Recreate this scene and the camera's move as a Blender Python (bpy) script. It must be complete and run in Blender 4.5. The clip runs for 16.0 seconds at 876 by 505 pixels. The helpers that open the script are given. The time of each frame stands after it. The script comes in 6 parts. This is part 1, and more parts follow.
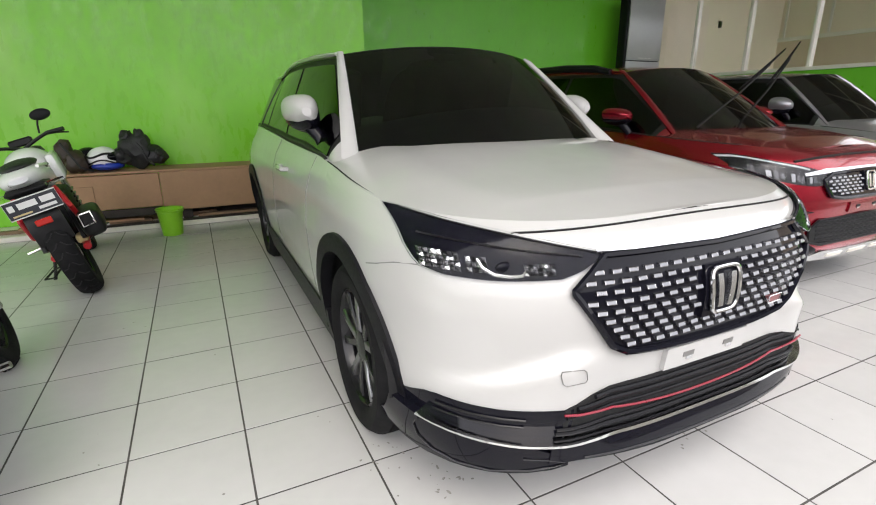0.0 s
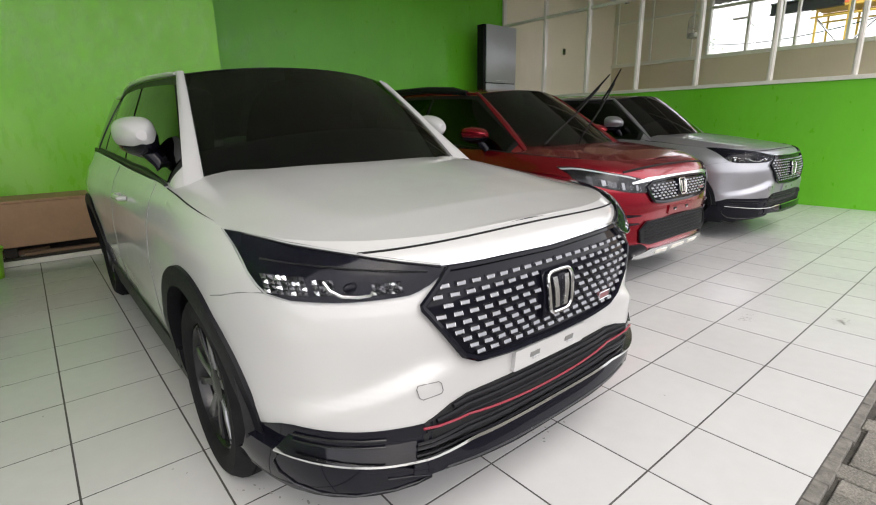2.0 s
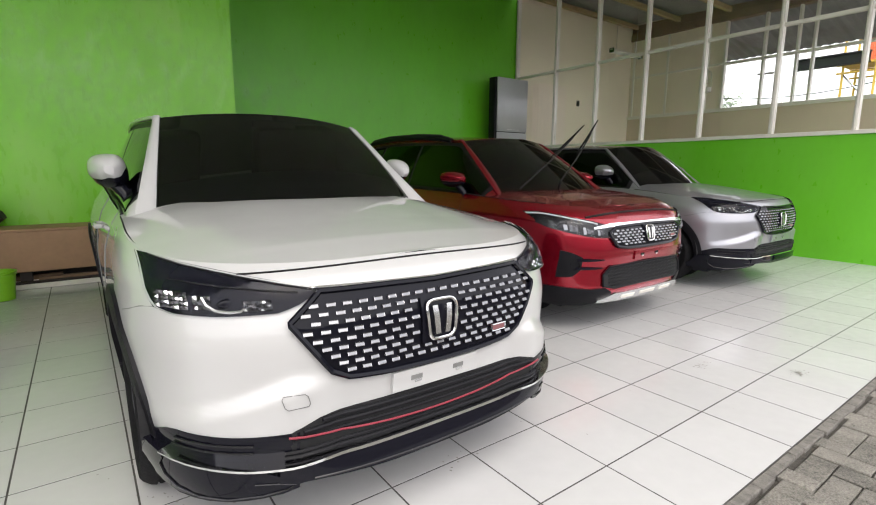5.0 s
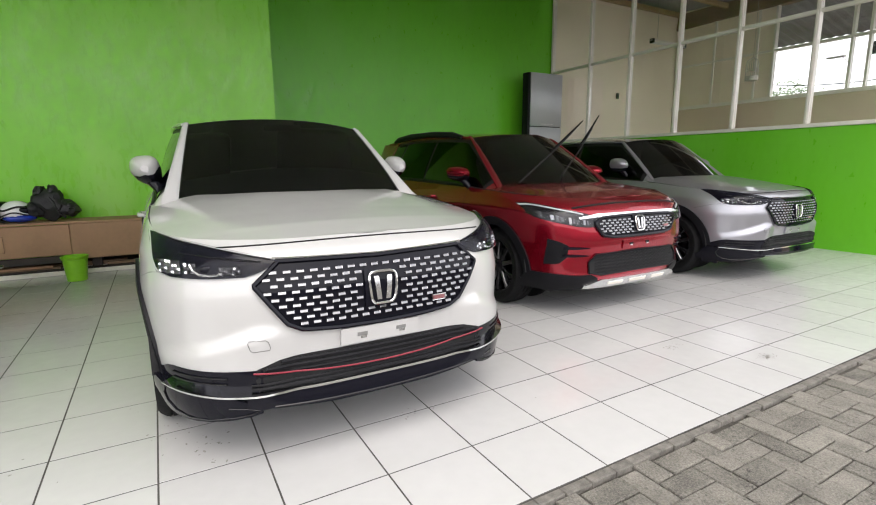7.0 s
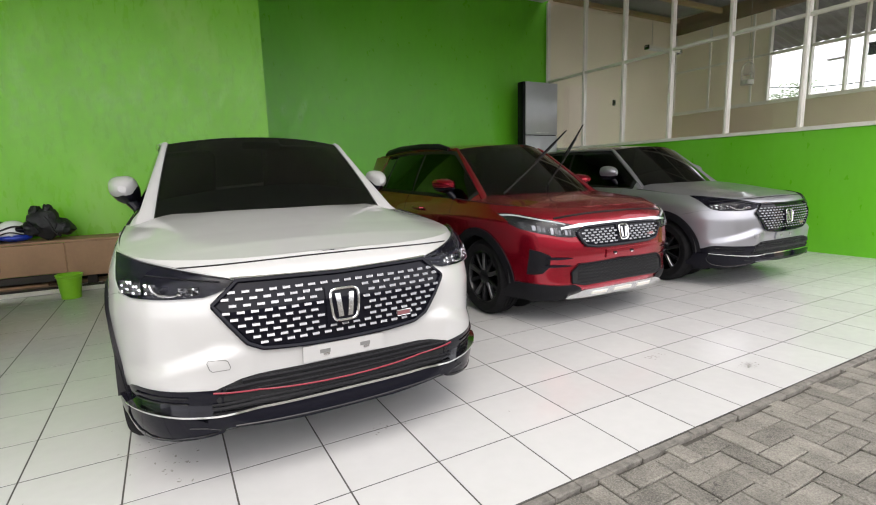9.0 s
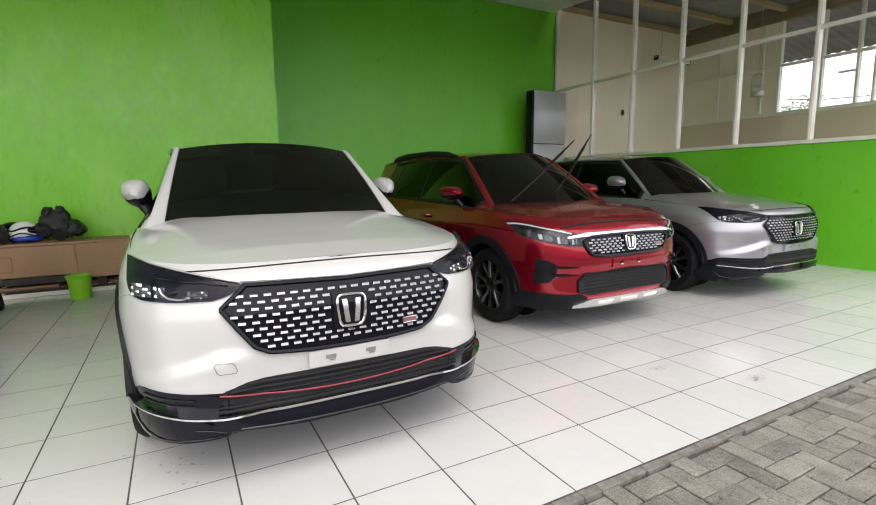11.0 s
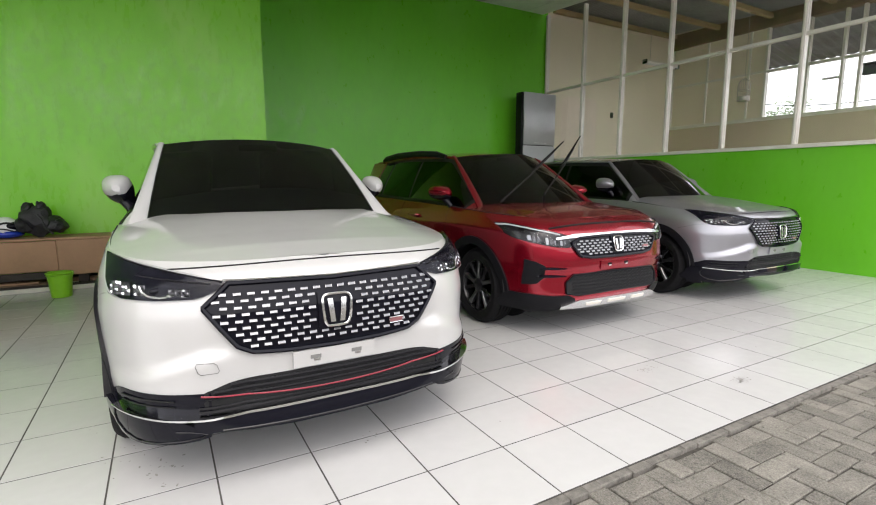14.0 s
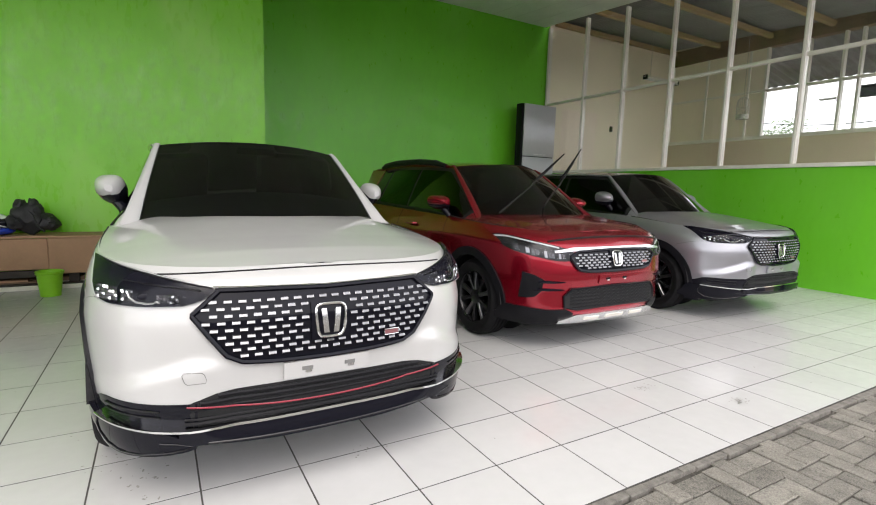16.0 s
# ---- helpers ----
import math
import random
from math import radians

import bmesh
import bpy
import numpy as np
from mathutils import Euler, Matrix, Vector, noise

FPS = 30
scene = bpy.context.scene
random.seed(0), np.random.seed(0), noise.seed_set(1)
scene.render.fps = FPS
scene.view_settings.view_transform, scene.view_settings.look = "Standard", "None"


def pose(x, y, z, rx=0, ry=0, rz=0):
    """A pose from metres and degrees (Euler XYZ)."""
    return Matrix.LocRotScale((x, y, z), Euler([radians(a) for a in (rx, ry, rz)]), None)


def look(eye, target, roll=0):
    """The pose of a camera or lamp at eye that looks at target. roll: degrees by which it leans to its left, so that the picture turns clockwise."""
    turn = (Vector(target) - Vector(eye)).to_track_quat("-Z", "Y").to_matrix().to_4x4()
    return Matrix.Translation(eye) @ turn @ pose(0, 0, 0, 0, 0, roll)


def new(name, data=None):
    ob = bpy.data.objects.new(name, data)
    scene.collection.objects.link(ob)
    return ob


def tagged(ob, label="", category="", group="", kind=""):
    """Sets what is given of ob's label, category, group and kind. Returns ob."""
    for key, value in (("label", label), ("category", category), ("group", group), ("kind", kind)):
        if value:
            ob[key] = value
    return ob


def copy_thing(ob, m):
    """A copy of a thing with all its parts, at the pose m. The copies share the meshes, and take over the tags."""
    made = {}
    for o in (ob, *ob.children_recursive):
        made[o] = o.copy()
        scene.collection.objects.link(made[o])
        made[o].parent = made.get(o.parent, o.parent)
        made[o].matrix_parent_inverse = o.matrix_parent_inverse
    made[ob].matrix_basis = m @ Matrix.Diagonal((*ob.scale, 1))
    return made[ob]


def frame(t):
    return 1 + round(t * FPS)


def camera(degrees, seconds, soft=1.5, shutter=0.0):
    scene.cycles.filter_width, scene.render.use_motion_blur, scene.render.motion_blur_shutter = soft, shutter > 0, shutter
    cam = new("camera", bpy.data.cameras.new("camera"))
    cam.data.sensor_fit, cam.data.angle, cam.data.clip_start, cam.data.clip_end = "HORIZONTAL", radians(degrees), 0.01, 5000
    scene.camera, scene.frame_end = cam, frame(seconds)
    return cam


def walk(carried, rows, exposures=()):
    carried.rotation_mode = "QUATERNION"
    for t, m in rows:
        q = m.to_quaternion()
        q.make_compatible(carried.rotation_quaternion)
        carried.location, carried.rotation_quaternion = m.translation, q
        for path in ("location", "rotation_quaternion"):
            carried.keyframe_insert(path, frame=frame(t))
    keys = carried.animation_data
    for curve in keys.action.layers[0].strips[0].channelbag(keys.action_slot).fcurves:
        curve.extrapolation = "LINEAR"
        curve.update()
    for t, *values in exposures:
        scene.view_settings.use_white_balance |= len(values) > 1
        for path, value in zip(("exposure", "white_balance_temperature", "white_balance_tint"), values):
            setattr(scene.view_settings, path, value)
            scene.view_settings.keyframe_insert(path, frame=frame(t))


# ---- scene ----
cam = camera(83.7, 16.0, soft=1.1)
EXPO = 1.30
PATH = [
    (0, (-0.028, 0.035, 1.227), (0.807, 1.76, 0.653), -0.5),
    (0.5, (-0.007, 0.019, 1.226), (0.919, 1.7, 0.663), -0.6),
    (1, (0.016, 0.004, 1.227), (1.042, 1.631, 0.679), -0.6),
    (1.5, (0.042, -0.006, 1.229), (1.181, 1.551, 0.702), -1.0),
    (2, (0.057, -0.024, 1.233), (1.289, 1.467, 0.724), -1.0),
    (2.5, (0.061, -0.033, 1.238), (1.348, 1.418, 0.749), -1.1),
    (3, (0.105, -0.06, 1.248), (1.418, 1.379, 0.794), -1.2),
    (3.5, (0.244, -0.134, 1.242), (1.552, 1.322, 0.83), -0.1),
    (4, (0.291, -0.198, 1.236), (1.571, 1.292, 0.859), 0.2),
    (6.3, (0.396, -0.809, 1.192), (1.4, 0.889, 0.86), -0.1),
    (6.5, (0.411, -0.861, 1.199), (1.405, 0.84, 0.857), -0.2),
    (7, (0.501, -0.972, 1.215), (1.476, 0.739, 0.864), -0.4),
    (7.5, (0.631, -1.046, 1.218), (1.597, 0.669, 0.865), -0.3),
    (8, (0.675, -1.055, 1.228), (1.636, 0.664, 0.884), -0.7),
    (8.5, (0.675, -1.053, 1.236), (1.633, 0.671, 0.905), -1.1),
    (9, (0.668, -1.071, 1.242), (1.621, 0.659, 0.927), -1.6),
    (11.5, (0.66, -1.08, 1.25), (1.595, 0.666, 0.971), -0.6),
    (12, (0.673, -1.069, 1.252), (1.63, 0.667, 0.988), -0.4),
    (12.5, (0.676, -1.063, 1.248), (1.646, 0.666, 0.982), -0.3),
    (13, (0.68, -1.06, 1.243), (1.649, 0.669, 0.974), -0.2),
    (13.5, (0.676, -1.065, 1.246), (1.644, 0.663, 0.968), -0.2),
    (14, (0.676, -1.065, 1.241), (1.648, 0.659, 0.955), -0.1),
    (14.5, (0.673, -1.067, 1.243), (1.645, 0.656, 0.948), 0.2),
    (15, (0.672, -1.057, 1.245), (1.648, 0.665, 0.958), 0.9),
    (15.5, (0.68, -1.043, 1.246), (1.654, 0.683, 0.98), 1.2),
    (16, (0.691, -1.015, 1.25), (1.68, 0.705, 0.996), 1.6),
]

walk(cam, [(t, look(eye, target, roll)) for t, eye, target, roll in PATH], exposures=[(0, EXPO + 0.10), (2, EXPO - 0.12), (3, EXPO - 0.24), (4, EXPO - 0.12), (6.5, EXPO + 0.02), (16, EXPO + 0.02)])

# ---- daylight ----
world = bpy.data.worlds.new("sky")
scene.world = world
world.use_nodes = True
wn = world.node_tree
sky = wn.nodes.new("ShaderNodeTexSky")
sky.sky_type, sky.sun_disc = "NISHITA", False
sky.sun_elevation, sky.sun_rotation = radians(52), radians(200)
sky.air_density, sky.dust_density = 1.0, 6.0
grey = wn.nodes.new("ShaderNodeMixRGB")
grey.inputs[0].default_value = 0.8
grey.inputs[2].default_value = (8.3, 8.2, 8.35, 1)
wn.links.new(sky.outputs[0], grey.inputs[1])
wn.links.new(grey.outputs[0], wn.nodes["Background"].inputs[0])
wn.nodes["Background"].inputs[1].default_value = 0.15
sun = new("sun", bpy.data.lights.new("sun", "SUN"))
sun.data.energy, sun.data.angle, sun.data.color = 0.5, radians(40), (1.0, 0.97, 0.92)
sun.matrix_world = look((-3, -9, 16), (0, 0, 0))


# ---- helpers ----
def mat(name, color, rough=0.5, metal=0.0, vary=0.08, scale=6.0, bump=0.0, bscale=60.0, coat=0.0, spec=0.5, rvary=0.1, stain_sheen=0.0, stain_sheen_color=(0.2, 0.17, 0.13), rand=0.0, island=0.0, stretch=(1, 1, 1), grain=0.0):
    """A surface with colour variation at two scales, uneven gloss, fine relief, and stains or painted-in sheen patches.
    """
    m = bpy.data.materials.new(name)
    m.use_nodes = True
    n, l = m.node_tree.nodes, m.node_tree.links
    b = n["Principled BSDF"]
    b.inputs["Metallic"].default_value = metal
    b.inputs["Specular IOR Level"].default_value = spec
    b.inputs["Coat Weight"].default_value = coat
    b.inputs["Coat Roughness"].default_value = 0.04
    geo = n.new("ShaderNodeNewGeometry")
    mp = n.new("ShaderNodeMapping")
    mp.inputs["Scale"].default_value = stretch
    l.new(geo.outputs["Position"], mp.inputs["Vector"])

    def tex(s, detail=4.0):
        t = n.new("ShaderNodeTexNoise")
        t.inputs["Scale"].default_value, t.inputs["Detail"].default_value = s, detail
        l.new(mp.outputs[0], t.inputs["Vector"])
        return t.outputs["Fac"]

    def math(op, a, c):
        k = n.new("ShaderNodeMath")
        k.operation = op
        for s, v in zip(k.inputs, (a, c)):
            if isinstance(v, (int, float)):
                s.default_value = v
            else:
                l.new(v, s)
        return k.outputs[0]

    def ramp(v, lo, hi, a, c):
        r = n.new("ShaderNodeMapRange")
        l.new(v, r.inputs[0])
        for i, x in enumerate((lo, hi, a, c)):
            r.inputs[i + 1].default_value = x
        return r.outputs[0]

    big, small = tex(scale), tex(scale * 9)
    v = math("ADD", ramp(big, 0.3, 0.7, -vary, vary), ramp(small, 0.3, 0.7, -vary * 0.5, vary * 0.5))
    if rand:
        info = n.new("ShaderNodeObjectInfo")
        v = math("ADD", v, ramp(info.outputs["Random"], 0, 1, -rand, rand))
    if island:
        v = math("ADD", v, ramp(geo.outputs["Random Per Island"], 0, 1, -island, island))
    if grain:
        v = math("ADD", v, ramp(tex(150, 3), 0.32, 0.68, -grain, grain))
        v = math("ADD", v, ramp(tex(38, 6), 0.60, 0.72, 0.0, -grain * 1.3))
    h = n.new("ShaderNodeHueSaturation")
    h.inputs["Color"].default_value = (*color, 1)
    l.new(math("ADD", v, 1.0), h.inputs["Value"])
    out = h.outputs[0]
    if stain_sheen:
        mx = n.new("ShaderNodeMixRGB")
        l.new(ramp(tex(scale * 0.6, 8), 0.52, 0.75, 0.0, stain_sheen), mx.inputs[0])
        l.new(out, mx.inputs[1])
        mx.inputs[2].default_value = (*stain_sheen_color, 1)
        out = mx.outputs[0]
    l.new(out, b.inputs["Base Color"])
    l.new(ramp(small, 0.3, 0.7, max(0.02, rough * (1 - rvary)), min(1.0, rough * (1 + rvary))), b.inputs["Roughness"])
    if bump:
        bp = n.new("ShaderNodeBump")
        bp.inputs["Strength"].default_value, bp.inputs["Distance"].default_value = bump, 0.01
        l.new(tex(bscale, 6), bp.inputs["Height"])
        l.new(bp.outputs[0], b.inputs["Normal"])
    return m


def glass(name, color=(1, 1, 1), rough=0.0, ior=1.45):
    m = bpy.data.materials.new(name)
    m.use_nodes = True
    b = m.node_tree.nodes["Principled BSDF"]
    b.inputs["Base Color"].default_value = (*color, 1)
    b.inputs["Transmission Weight"].default_value = 1.0
    b.inputs["Roughness"].default_value, b.inputs["IOR"].default_value = rough, ior
    return m


def part(name, bm, material, parent=None, label="", smooth=False, at=None):
    """Links a bmesh as one mesh object, under a thing or a part."""
    me = bpy.data.meshes.new(name)
    bmesh.ops.recalc_face_normals(bm, faces=bm.faces)
    for f in bm.faces:
        f.smooth = smooth
    bm.to_mesh(me)
    bm.free()
    if smooth:
        me.set_sharp_from_angle(angle=radians(38))
    for k in (material if isinstance(material, (list, tuple)) else [material]):
        me.materials.append(k)
    ob = new(name, me)
    if parent:
        ob.parent = parent
    if at is not None:
        ob.matrix_local = at
    return tagged(ob, label)


def empty(name, label, category, m=None, group="", kind=""):
    ob = new(name)
    ob.empty_display_size = 0.1
    if m is not None:
        ob.matrix_world = m
    return tagged(ob, label, category, group, kind)


def add_box(bm, lo, hi, bevel=0.0, m=None, seg=1):
    lo, hi = Vector(lo), Vector(hi)
    vs = bmesh.ops.create_cube(bm, size=1.0)["verts"]
    c, s = (lo + hi) / 2, hi - lo
    for v in vs:
        v.co = Vector((v.co.x * s.x, v.co.y * s.y, v.co.z * s.z)) + c
    if bevel:
        es = list({e for v in vs for e in v.link_edges})
        r = bmesh.ops.bevel(bm, geom=es, offset=bevel, segments=seg, affect="EDGES", profile=0.5)
        vs = list({v for f in r["faces"] for v in f.verts} | {v for v in vs if v.is_valid})
    if m is not None:
        for v in vs:
            v.co = m @ v.co
    return vs


def box(lo, hi, bevel=0.0, m=None, seg=1):
    bm = bmesh.new()
    add_box(bm, lo, hi, bevel, m, seg)
    return bm


def add_tube(bm, pts, r, sides=8, cap=True, closed=False):
    """A round bar along points; r is a number or one for each point."""
    pts = [Vector(p) for p in pts]
    k = len(pts)
    rings = []
    up = None
    for i, p in enumerate(pts):
        a = pts[(i - 1) % k] if closed or i else p
        c = pts[(i + 1) % k] if closed or i < k - 1 else p
        d = (c - a).normalized()
        if up is None:
            up = d.orthogonal().normalized()
        up = (up - d * up.dot(d)).normalized()
        side = d.cross(up)
        rr = r[i] if isinstance(r, (list, tuple)) else r
        rings.append([bm.verts.new(p + (up * math.cos(2 * math.pi * j / sides) + side * math.sin(2 * math.pi * j / sides)) * rr) for j in range(sides)])
    for i in range(k if closed else k - 1):
        a, c = rings[i], rings[(i + 1) % k]
        for j in range(sides):
            bm.faces.new((a[j], a[(j + 1) % sides], c[(j + 1) % sides], c[j]))
    if cap and not closed:
        bm.faces.new(rings[0][::-1])
        bm.faces.new(rings[-1])
    return rings


def tube(pts, r, sides=8, closed=False):
    bm = bmesh.new()
    add_tube(bm, pts, r, sides, True, closed)
    return bm


def add_spin(bm, profile, axis="z", seg=32, m=None):
    """A turned shape: profile of (radius, along)."""
    rings = []
    for r, h in profile:
        ring = []
        for j in range(seg):
            a = 2 * math.pi * j / seg
            c, s = r * math.cos(a), r * math.sin(a)
            p = Vector((c, s, h)) if axis == "z" else Vector((h, c, s))
            ring.append(bm.verts.new(m @ p if m is not None else p))
        rings.append(ring)
    for a, c in zip(rings, rings[1:]):
        for j in range(seg):
            bm.faces.new((a[j], a[(j + 1) % seg], c[(j + 1) % seg], c[j]))
    return rings


def spin(profile, axis="z", seg=32, m=None):
    bm = bmesh.new()
    add_spin(bm, profile, axis, seg, m)
    return bm


def add_blob(bm, c, s, rough=0.12, freq=6.0, sub=3, seed=0.0):
    """An uneven rounded lump."""
    vs = bmesh.ops.create_icosphere(bm, subdivisions=sub, radius=1.0)["verts"]
    for v in vs:
        k = 1 + rough * noise.noise(v.co * freq * 0.3 + Vector((seed, 0, 0))) + rough * 0.5 * noise.noise(v.co * freq + Vector((0, seed, 0)))
        v.co = Vector((v.co.x * s[0] * k, v.co.y * s[1] * k, v.co.z * s[2] * k)) + Vector(c)


def add_prism(bm, poly, f, depth):
    """A flat outline of (u, v) points made solid: f(u, v, d) gives the place at depth d."""
    a = [bm.verts.new(f(u, v, 0)) for u, v in poly]
    b = [bm.verts.new(f(u, v, depth)) for u, v in poly]
    bm.faces.new(a)
    bm.faces.new(b[::-1])
    for i in range(len(poly)):
        j = (i + 1) % len(poly)
        bm.faces.new((a[i], b[i], b[j], a[j]))


def lerp_table(table, x):
    """Smooth reading of a table of (x, value)."""
    if x <= table[0][0]:
        return table[0][1]
    for (a, p), (c, q) in zip(table, table[1:]):
        if x <= c:
            k = (x - a) / (c - a)
            return p + (q - p) * k
    return table[-1][1]


def smooth_table(table, x):
    """Catmull-Rom reading of a table of (x, value)."""
    if x <= table[0][0]:
        return table[0][1]
    n = len(table)
    for i in range(n - 1):
        a, p = table[i]
        c, q = table[i + 1]
        if x <= c:
            k = (x - a) / (c - a)
            h = c - a
            m0 = (q - table[i - 1][1]) / (c - table[i - 1][0]) if i else (q - p) / h
            m1 = (table[i + 2][1] - p) / (table[i + 2][0] - a) if i < n - 2 else (q - p) / h
            m0, m1 = m0 * h, m1 * h
            return (2 * k**3 - 3 * k**2 + 1) * p + (k**3 - 2 * k**2 + k) * m0 + (3 * k**2 - 2 * k**3) * q + (k**3 - k**2) * m1
    return table[-1][1]

# ---- materials of the place ----
M_TILE = mat("white_glazed_tile", (0.50, 0.497, 0.495), 0.17, vary=0.03, scale=1.6, rvary=0.35, rand=0.025, island=0.025, stain_sheen=0.10, stain_sheen_color=(0.45, 0.42, 0.38))
M_GROUT = mat("dark_grout", (0.06, 0.056, 0.052), 0.9, vary=0.3, bump=0.3)
M_PAVER = mat("concrete_paver", (0.190, 0.178, 0.155), 0.88, vary=0.22, scale=7, bump=1.0, bscale=110, grain=0.28, rand=0.20, island=0.20, stain_sheen=0.45, stain_sheen_color=(0.08, 0.075, 0.065))
M_JOINT = mat("sand_joint", (0.055, 0.05, 0.042), 0.95, vary=0.3, scale=30, bump=0.6)
M_KERB = mat("mortar_edge", (0.15, 0.14, 0.125), 0.9, vary=0.3, scale=20, bump=0.8, bscale=60)
# Pale streaky patches in both greens put the wall's sheen into the colour.
M_GREEN = mat("green_paint_with_sheen", (0.185, 0.545, 0.022), 0.33, vary=0.06, scale=1.5, rvary=0.4, bump=0.10, bscale=5, stain_sheen=0.75, stain_sheen_color=(0.40, 0.66, 0.18), stretch=(1, 1, 0.4))
# Dimmer copy of M_GREEN; the recess's weaker light is put into its colour.
M_GREEN_B = mat("dimmer_green_paint", (0.135, 0.50, 0.020), 0.38, vary=0.06, scale=1.2, rvary=0.3, bump=0.03, bscale=3, stain_sheen=0.35, stain_sheen_color=(0.22, 0.55, 0.09), stretch=(1, 1, 0.5))
M_BEIGE = mat("beige_panel_paint", (0.80, 0.71, 0.58), 0.6, vary=0.05, scale=0.9, bump=0.05, bscale=30, stain_sheen=0.12, stain_sheen_color=(0.45, 0.37, 0.27))
M_TAN = mat("tan_panel_paint", (0.60, 0.49, 0.385), 0.6, vary=0.05, scale=0.9, bump=0.05, bscale=30)
M_FRAME = mat("cream_frame_paint", (0.74, 0.71, 0.65), 0.4, vary=0.06, scale=4, stain_sheen=0.15)
M_CEIL = mat("grey_ceiling_panel", (0.82, 0.82, 0.80), 0.55, vary=0.04, scale=1.5, stain_sheen=0.2, stain_sheen_color=(0.35, 0.34, 0.32))
M_ROOF = mat("old_corrugated_metal", (0.25, 0.25, 0.26), 0.5, metal=0.4, vary=0.2, scale=2, stain_sheen=0.5, stain_sheen_color=(0.16, 0.12, 0.09))
M_PURLIN = mat("raw_timber", (0.36, 0.26, 0.13), 0.8, vary=0.2, scale=5, bump=0.3, stretch=(0.2, 1, 1))
M_CONCRETE = mat("grey_concrete", (0.30, 0.29, 0.27), 0.85, vary=0.15, scale=2, bump=0.3)
M_BACKDROP = mat("dark_grey_backdrop", (0.22, 0.22, 0.21), 0.9, vary=0.2, scale=0.7, bump=0.2)
M_FLOOR2 = mat("pale_bounce_floor", (0.55, 0.53, 0.50), 0.7, vary=0.1, scale=2)
M_PANE = glass("window_glass", (0.97, 0.985, 0.98))
M_STEEL = mat("grey_steel_paint", (0.42, 0.43, 0.45), 0.35, metal=0.25, vary=0.04, scale=2)
M_BLACK = mat("black_plastic", (0.011, 0.011, 0.012), 0.45, spec=0.3, vary=0.2, scale=20, bump=0.05)
M_CARD = mat("brown_board", (0.36, 0.215, 0.125), 0.75, vary=0.10, scale=2.5, bump=0.15, bscale=40, stain_sheen=0.25, stain_sheen_color=(0.25, 0.14, 0.08))
M_WOOD = mat("dusty_timber", (0.20, 0.13, 0.08), 0.8, vary=0.25, scale=4, bump=0.3, stretch=(0.15, 1, 1))
M_DARKWOOD = mat("dark_timber", (0.035, 0.028, 0.024), 0.7, vary=0.3, scale=4, bump=0.3)

PITCH = 0.40
YF = 0.2667      # front edge of the tiled floor
XR = 8.69        # inner face of the glazed wall
YB = 8.08        # back wall
YL = 6.50        # front of the deeper wall part
XS = 2.08        # where the back wall steps
XL = -4.40       # side wall by the motorcycles
SILL = 1.712
X2 = 13.22       # far wall of the room behind the glass


def ceil_z(y):
    return 5.02 - 0.075 * (YB - y)


def wall(name, lo, hi, material, label, bevel=0.0):
    return tagged(part(name, box(lo, hi, bevel), material), label, "wall", kind="structure")


wall("wall_back_left", (-9.0, YL, -0.1), (XS, YB + 0.2, 5.4), M_GREEN, "glossy bright green painted masonry wall, roller streaks and sheen patches put into its colour")
wall("wall_back", (XS, YB, -0.1), (XR + 0.06, YB + 0.2, 5.4), M_GREEN_B, "recessed green painted back wall, slightly shiny")
# Unseen side wall, added far out and short to shape daylight from the left.
wall("wall_side", (-9.2, 2.0, -0.1), (-9.0, YB + 0.2, 5.4), M_GREEN, "unseen plain green side wall, set far out to let daylight in")
wall("wall_right", (XR, 0.35, -0.1), (XR + 0.12, YB, SILL), M_GREEN_B, "low bright green wall under the glazed partition", 0.004)
wall("wall_next_back", (XR + 0.06, YB, -0.1), (X2 + 0.12, YB + 0.2, 5.3), M_BEIGE, "beige back wall of the room behind the glass")
wall("wall_next_right", (X2, -3.0, -0.1), (X2 + 0.12, YB, 2.657), M_TAN, "tan lower wall of the room behind the glass")
wall("wall_next_panel", (X2, 5.574, 2.739), (X2 + 0.10, YB, 5.3), M_BEIGE, "beige panelled upper wall of the next room")

# far wall: sill, posts and rails
far = empty("window_2", "wide open window band with thin cream posts and rails", "window", pose(X2, 0, 0), kind="structure")
part("window_sill", box((-0.05, -3.0, 2.657), (0.15, YB, 2.739), 0.005), M_FRAME, far)
part("rail", box((-0.03, -3.0, 3.756), (0.10, YB, 3.807), 0.004), M_FRAME, far)
part("head_beam", box((-0.06, -3.0, 4.755), (0.14, YB, 4.93), 0.01), M_WOOD, far)
part("fascia", box((-0.02, 2.0, 4.933), (0.10, YB, 5.16)), M_WOOD, far)
for y in (7.96, 6.98, 5.93, 5.55, 4.70, 4.05, 3.75, 2.85, 1.88, 0.9, -0.07, -1.2):
    part("post", box((-0.035, y - 0.025, 2.739), (0.08, y + 0.025, 4.755), 0.004), M_FRAME, far)

